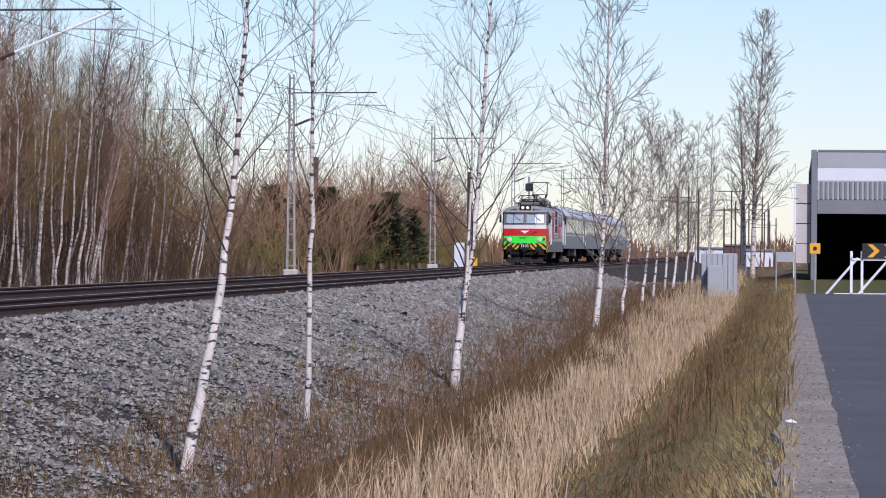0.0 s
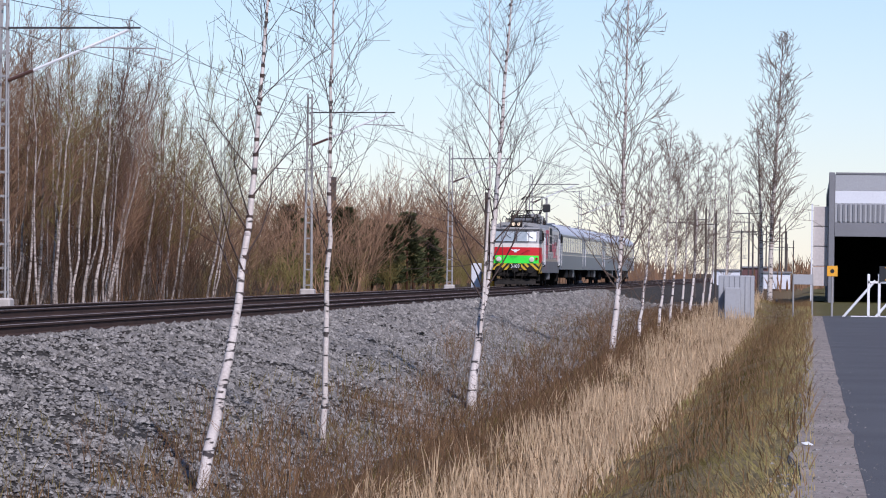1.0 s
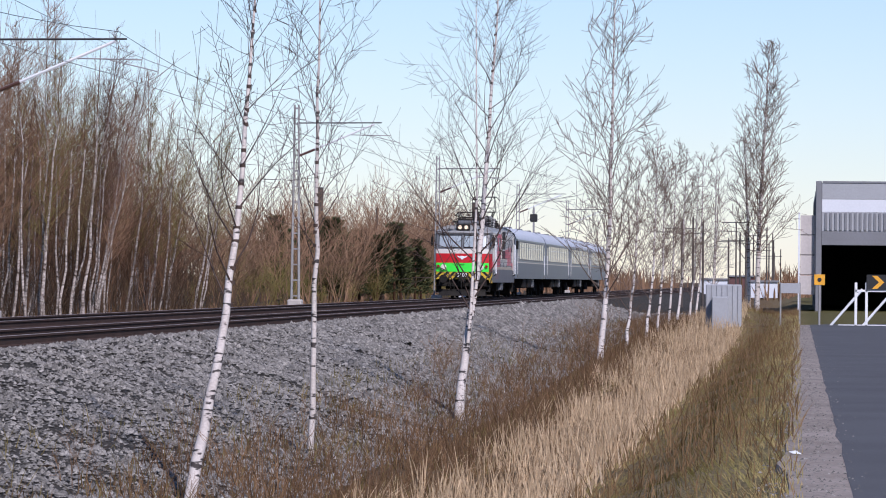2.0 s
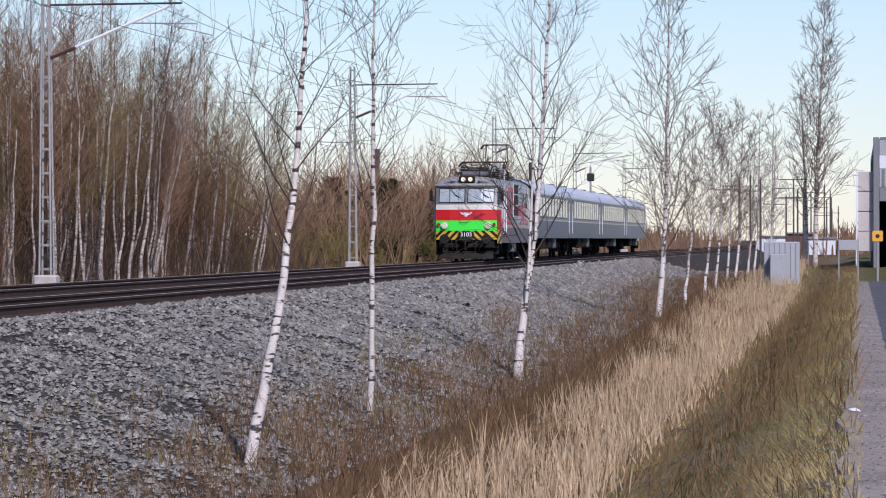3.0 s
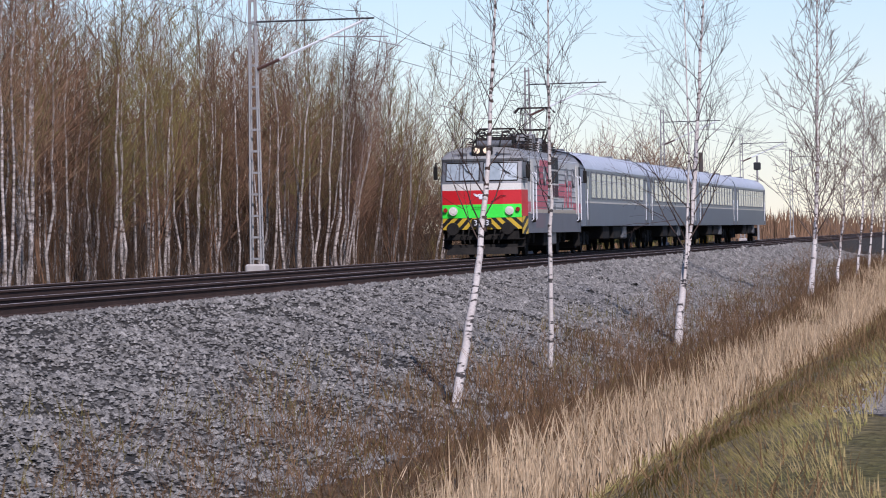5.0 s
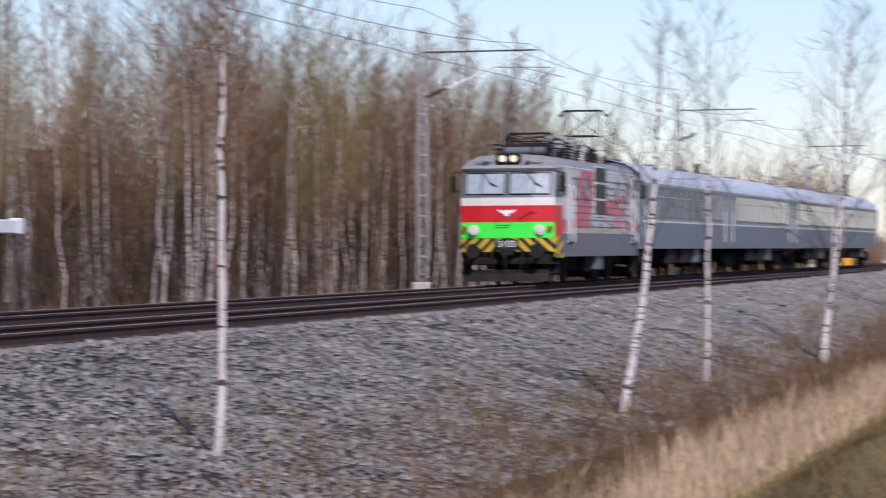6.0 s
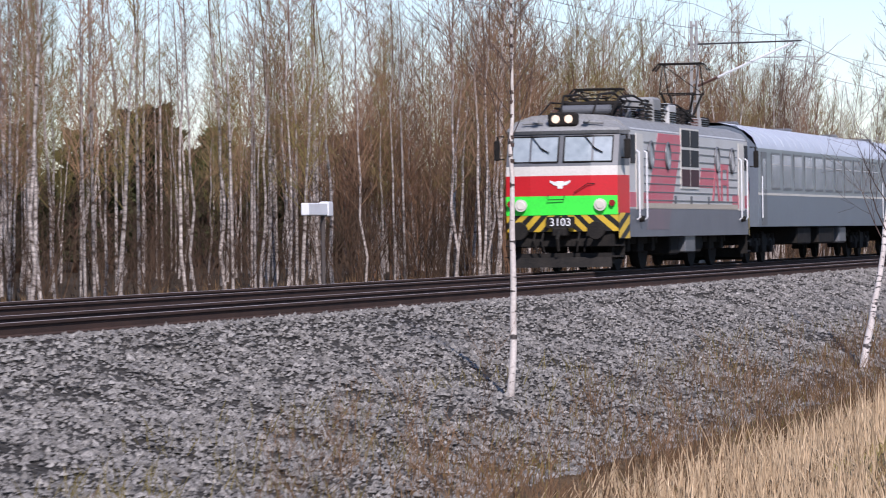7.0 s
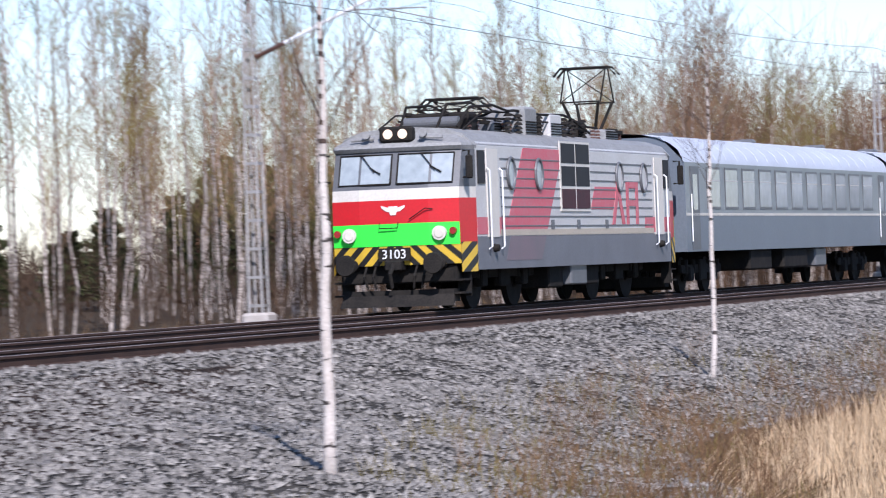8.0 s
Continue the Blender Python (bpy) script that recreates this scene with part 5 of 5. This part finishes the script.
hall()


def chevron_sign():
    x = 150.0
    t = empty("chevron_board", pose(x, -20.4, -0.65), "black and yellow chevron board on white barrier posts", "road sign")
    b = Buf()
    b.box(-0.02, 0.02, -2.1, 0.35, 1.38, 1.95)
    pl = link("board", b, BLACK, t)
    for k in range(4):
        y = 0.15 - k * 0.62
        q = Buf()
        q.face([(-0.026, y, 1.42), (-0.026, y - 0.26, 1.665), (-0.026, y - 0.46, 1.665), (-0.026, y - 0.2, 1.42)])
        q.face([(-0.026, y - 0.26, 1.665), (-0.026, y, 1.91), (-0.026, y - 0.2, 1.91), (-0.026, y - 0.46, 1.665)])
        link("chevron", q, YELLOW, pl, "yellow chevron")
    for y in (0.75, 0.35, -0.9, -1.9):
        b = Buf()
        b.box(0.03, 0.13, y - 0.05, y + 0.05, -0.2, 1.65, 0, 0.01)
        link("post", b, WHITE, t, "white barrier post")
    for y in (1.6, 0.4):
        b = Buf()
        b.tube([(0.08, y + 0.1, 0.0), (0.08, y - 1.1, 1.4)], [0.05, 0.05], 6)
        link("brace", b, WHITE, t)
    b = Buf()
    b.box(0.03, 0.12, -2.1, 0.8, 1.3, 1.38)
    b.box(0.03, 0.2, -2.1, 1.4, -0.05, 0.06)
    link("rail", b, WHITE, t)


def small_things():
    t = empty("warning_sign", pose(150, -18.28, ground_z(150, -18.28)), "small yellow square sign on a grey post", "road sign")
    b = Buf()
    b.box(-0.02, 0.0, -0.2, 0.2, 1.55, 1.95, 0, 0.008)
    p = link("plate", b, YELLOW, t)
    q = Buf()
    q.tube([(-0.03, 0, 1.75), (-0.021, 0, 1.75)], [0.08, 0.08], 12)
    link("symbol", q, BLACK, p)
    b = Buf()
    b.tube([(0.03, 0, -0.3), (0.03, 0, 2.0)], [0.045, 0.045], 8)
    link("post", b, GALV, t)
    t = empty("electrical_cabinet", pose(150, -14.5, ground_z(150, -14.5)), "pale grey metal switch cabinet by the ditch", "cabinet")
    zz = -ground_z(150, -14.5)
    b = Buf()
    b.box(0, 0.9, -0.85, 0.5, -0.1, zz + 0.88, 0, 0.03)
    bd = link("body", b, CLAD_M, t)
    for i in range(6):
        q = Buf()
        q.box(-0.02, 0.0, -0.72 + i * 0.2, -0.7 + i * 0.2, 0.2, zz + 0.84)
        link("seam", q, CLAD_D, bd)
    b = Buf()
    b.box(-0.9, -0.1, -0.35, 0.25, -0.1, zz + 0.42, 0, 0.03)
    link("front_box", b, CLAD_M, t)
    t = empty("notice_board", pose(150, -17.18, ground_z(150, -17.18)), "blank grey-green board on two posts, seen from behind", "sign board")
    b = Buf()
    zz = -ground_z(150, -17.18)
    b.box(0.0, 0.03, -0.36, 0.36, zz + 0.57, zz + 0.95, 0, 0.005)
    link("panel", b, CLAD_M, t)
    for y in (-0.36, 0.36):
        b = Buf()
        b.tube([(0.05, y, -0.3), (0.05, y, zz + 0.97)], [0.035, 0.035], 8)
        link("post", b, GALV, t)
    t = empty("marker_board", pose(65.1, 5.7, ground_z(65.1, 5.7)), "white box-shaped marker on a thin post in the brush", "marker")
    b = Buf()
    b.box(-1.0, 0.6, -0.1, 0.1, 2.3, 2.6, 0, 0.02)
    b.box(0.61, 1.0, -0.12, 0.12, 2.28, 2.64, 0, 0.02)
    link("panel", b, WHITE, t)
    b = Buf()
    b.tube([(0.5, 0, -0.3), (0.5, 0, 2.3)], [0.05, 0.05], 8)
    link("post", b, TIMBER, t)
    # lineside boxes and signals beyond the train
    t = empty("relay_cabinet", pose(246, 3.4, ground_z(246, 3.4)), "white lineside cabinet with a yellow cover", "cabinet")
    b = Buf()
    b.box(0, 0.8, -0.35, 0.25, -0.1, 1.9, 0, 0.03)
    link("body", b, CLAD_W, t)
    b = Buf()
    b.box(-0.2, 0.5, -1.2, -0.65, -0.1, 1.0, 0, 0.08)
    link("yellow_cover", b, YELLOW, t)
    for x, y, h in ((330, 22.6, 8.6), (300, 14.6, 6.4), (420, 17, 9.2)):
        t = empty("wooden_pole", pose(x, y, 0), "dark weathered wooden pole above the thicket", "pole", "line poles")
        b = Buf()
        b.tube([(0, 0, -1), (0, 0, h)], [0.14 if h < 8 else 0.3, 0.1 if h < 8 else 0.26], 8)
        link("shaft", b, TIMBER, t)
    g = random.Random(4)
    for k in range(16):
        x = 300 + 22 * k
        y = -7.5 - 5.0 * g.random() - k * 0.25
        h = g.uniform(6.5, 9.0)
        t = empty("station_mast", pose(x, y, ground_z(x, y)), "slim dark mast of the station yard with a cross arm", "mast", "station yard masts")
        b = Buf()
        b.tube([(0, 0, -0.3), (0, 0, h)], [0.11, 0.08], 8)
        link("shaft", b, TIMBER, t)
        b = Buf()
        b.tube([(0, -0.2, h - 1.0), (0, 2.4, h - 1.0)], [0.045, 0.045], 6)
        link("cross_arm", b, DARKSTEEL, t)
    t = empty("signal_post", pose(300, 2.6, -0.5), "grey railway signal on a tall post", "signal")
    b = Buf()
    b.tube([(0, 0, 0), (0, 0, 7.0)], [0.1, 0.08], 8)
    link("post", b, GALV, t)
    b = Buf()
    b.box(-0.15, 0.15, -0.28, 0.28, 5.9, 6.5, 0, 0.06)
    link("signal_head", b, BLACK, t)
    t = empty("log_wagon", pose(330, -19.0, -0.6), "railway wagon loaded with orange-barked logs", "wagon")
    b = Buf()
    b.box(0, 14, -1.4, 1.4, 0.9, 1.35)
    link("wagon_deck", b, WAGON, t)
    st = Buf()
    for i in range(9):
        for j in range(5):
            st.tube([(0.2, 1.1 - i * 0.3 + (j % 2) * 0.15, 1.55 + j * 0.27), (6, 1.1 - i * 0.3 + (j % 2) * 0.15, 1.55 + j * 0.27)], [0.15, 0.14], 9)
    link("log_stack", st, LOGEND, t, "stacked logs with orange ends")
    for k, (x, y0, h) in enumerate(((470, -7.5, 1.8), (490, -10.5, 2.2), (450, -13.5, 1.6))):
        t = empty("yard_hut", pose(x, y0, -0.6), "low pale hut in the station yard", "hut", "yard huts")
        b = Buf()
        b.box(0, 4, -1.6, 1.6, -0.2, h)
        link("wall", b, CLAD_W if k != 1 else WAGON, t)
        b = Buf()
        b.box(-0.2, 4.2, -1.8, 1.8, h + 0.003, h + 0.2)
        link("roof", b, CLAD_D, t)


def litter():
    b = Buf()
    b.v = [(0, 0, 0.01), (0.12, 0.02, 0.03), (0.2, 0.1, 0.012), (0.14, 0.2, 0.05), (0.02, 0.14, 0.02), (0.1, 0.09, 0.075)]
    b.f = [(0, 1, 5), (1, 2, 5), (2, 3, 5), (3, 4, 5), (4, 0, 5), (4, 3, 2, 1, 0)]
    b.m = [0] * 6
    o = link("litter", b, WHITE, label="crumpled white paper litter on the road shoulder", category="litter")
    o.matrix_world = pose(36.9, -17.54, -0.622)
    o.scale = (0.6, 0.6, 0.5)


chevron_sign()
small_things()
litter()


# ------------------------------------------------------------ sleepers
def sleepers(track, x0, n):
    b = Buf()
    b.box(-0.14, 0.14, -1.3, 1.3, -0.26, -0.176, 0, 0.02)
    me = b.mesh("sleeper", [SLEEPER])
    for i in range(n):
        o = new("sleeper", me)
        o.parent = track
        o.location = (x0 + 0.61 * i, 0, 0)
    rest = Buf()
    for i in range(260):
        x = x0 + 0.61 * (n + i)
        rest.box(x - 0.14, x + 0.14, -1.3, 1.3, -0.26, -0.176)
    tagged(link("far_sleepers", rest, SLEEPER, track), kind="stuff")


sleepers(track_near, -24.0, 290)
sleepers(track_far, 0.0, 200)


# ------------------------------------------------------------ what moves
def motions():
    fronts = [(0, 257.22), (1, 233.96), (2.5, 191.10), (3, 177.30), (3.5, 164.15), (4.5, 136.95), (5.8, 102.03), (6, 96.26), (6.5, 82.40), (7, 66.50), (7.5, 51.30), (8, 33.80)]
    walk(loco, [(t, pose(x, 0, 0)) for t, x in fronts])
    for i, c in enumerate(coaches):
        walk(c, [(t, pose(x + 18.35 + 26.4 * i, 0, 0)) for t, x in fronts])


motions()
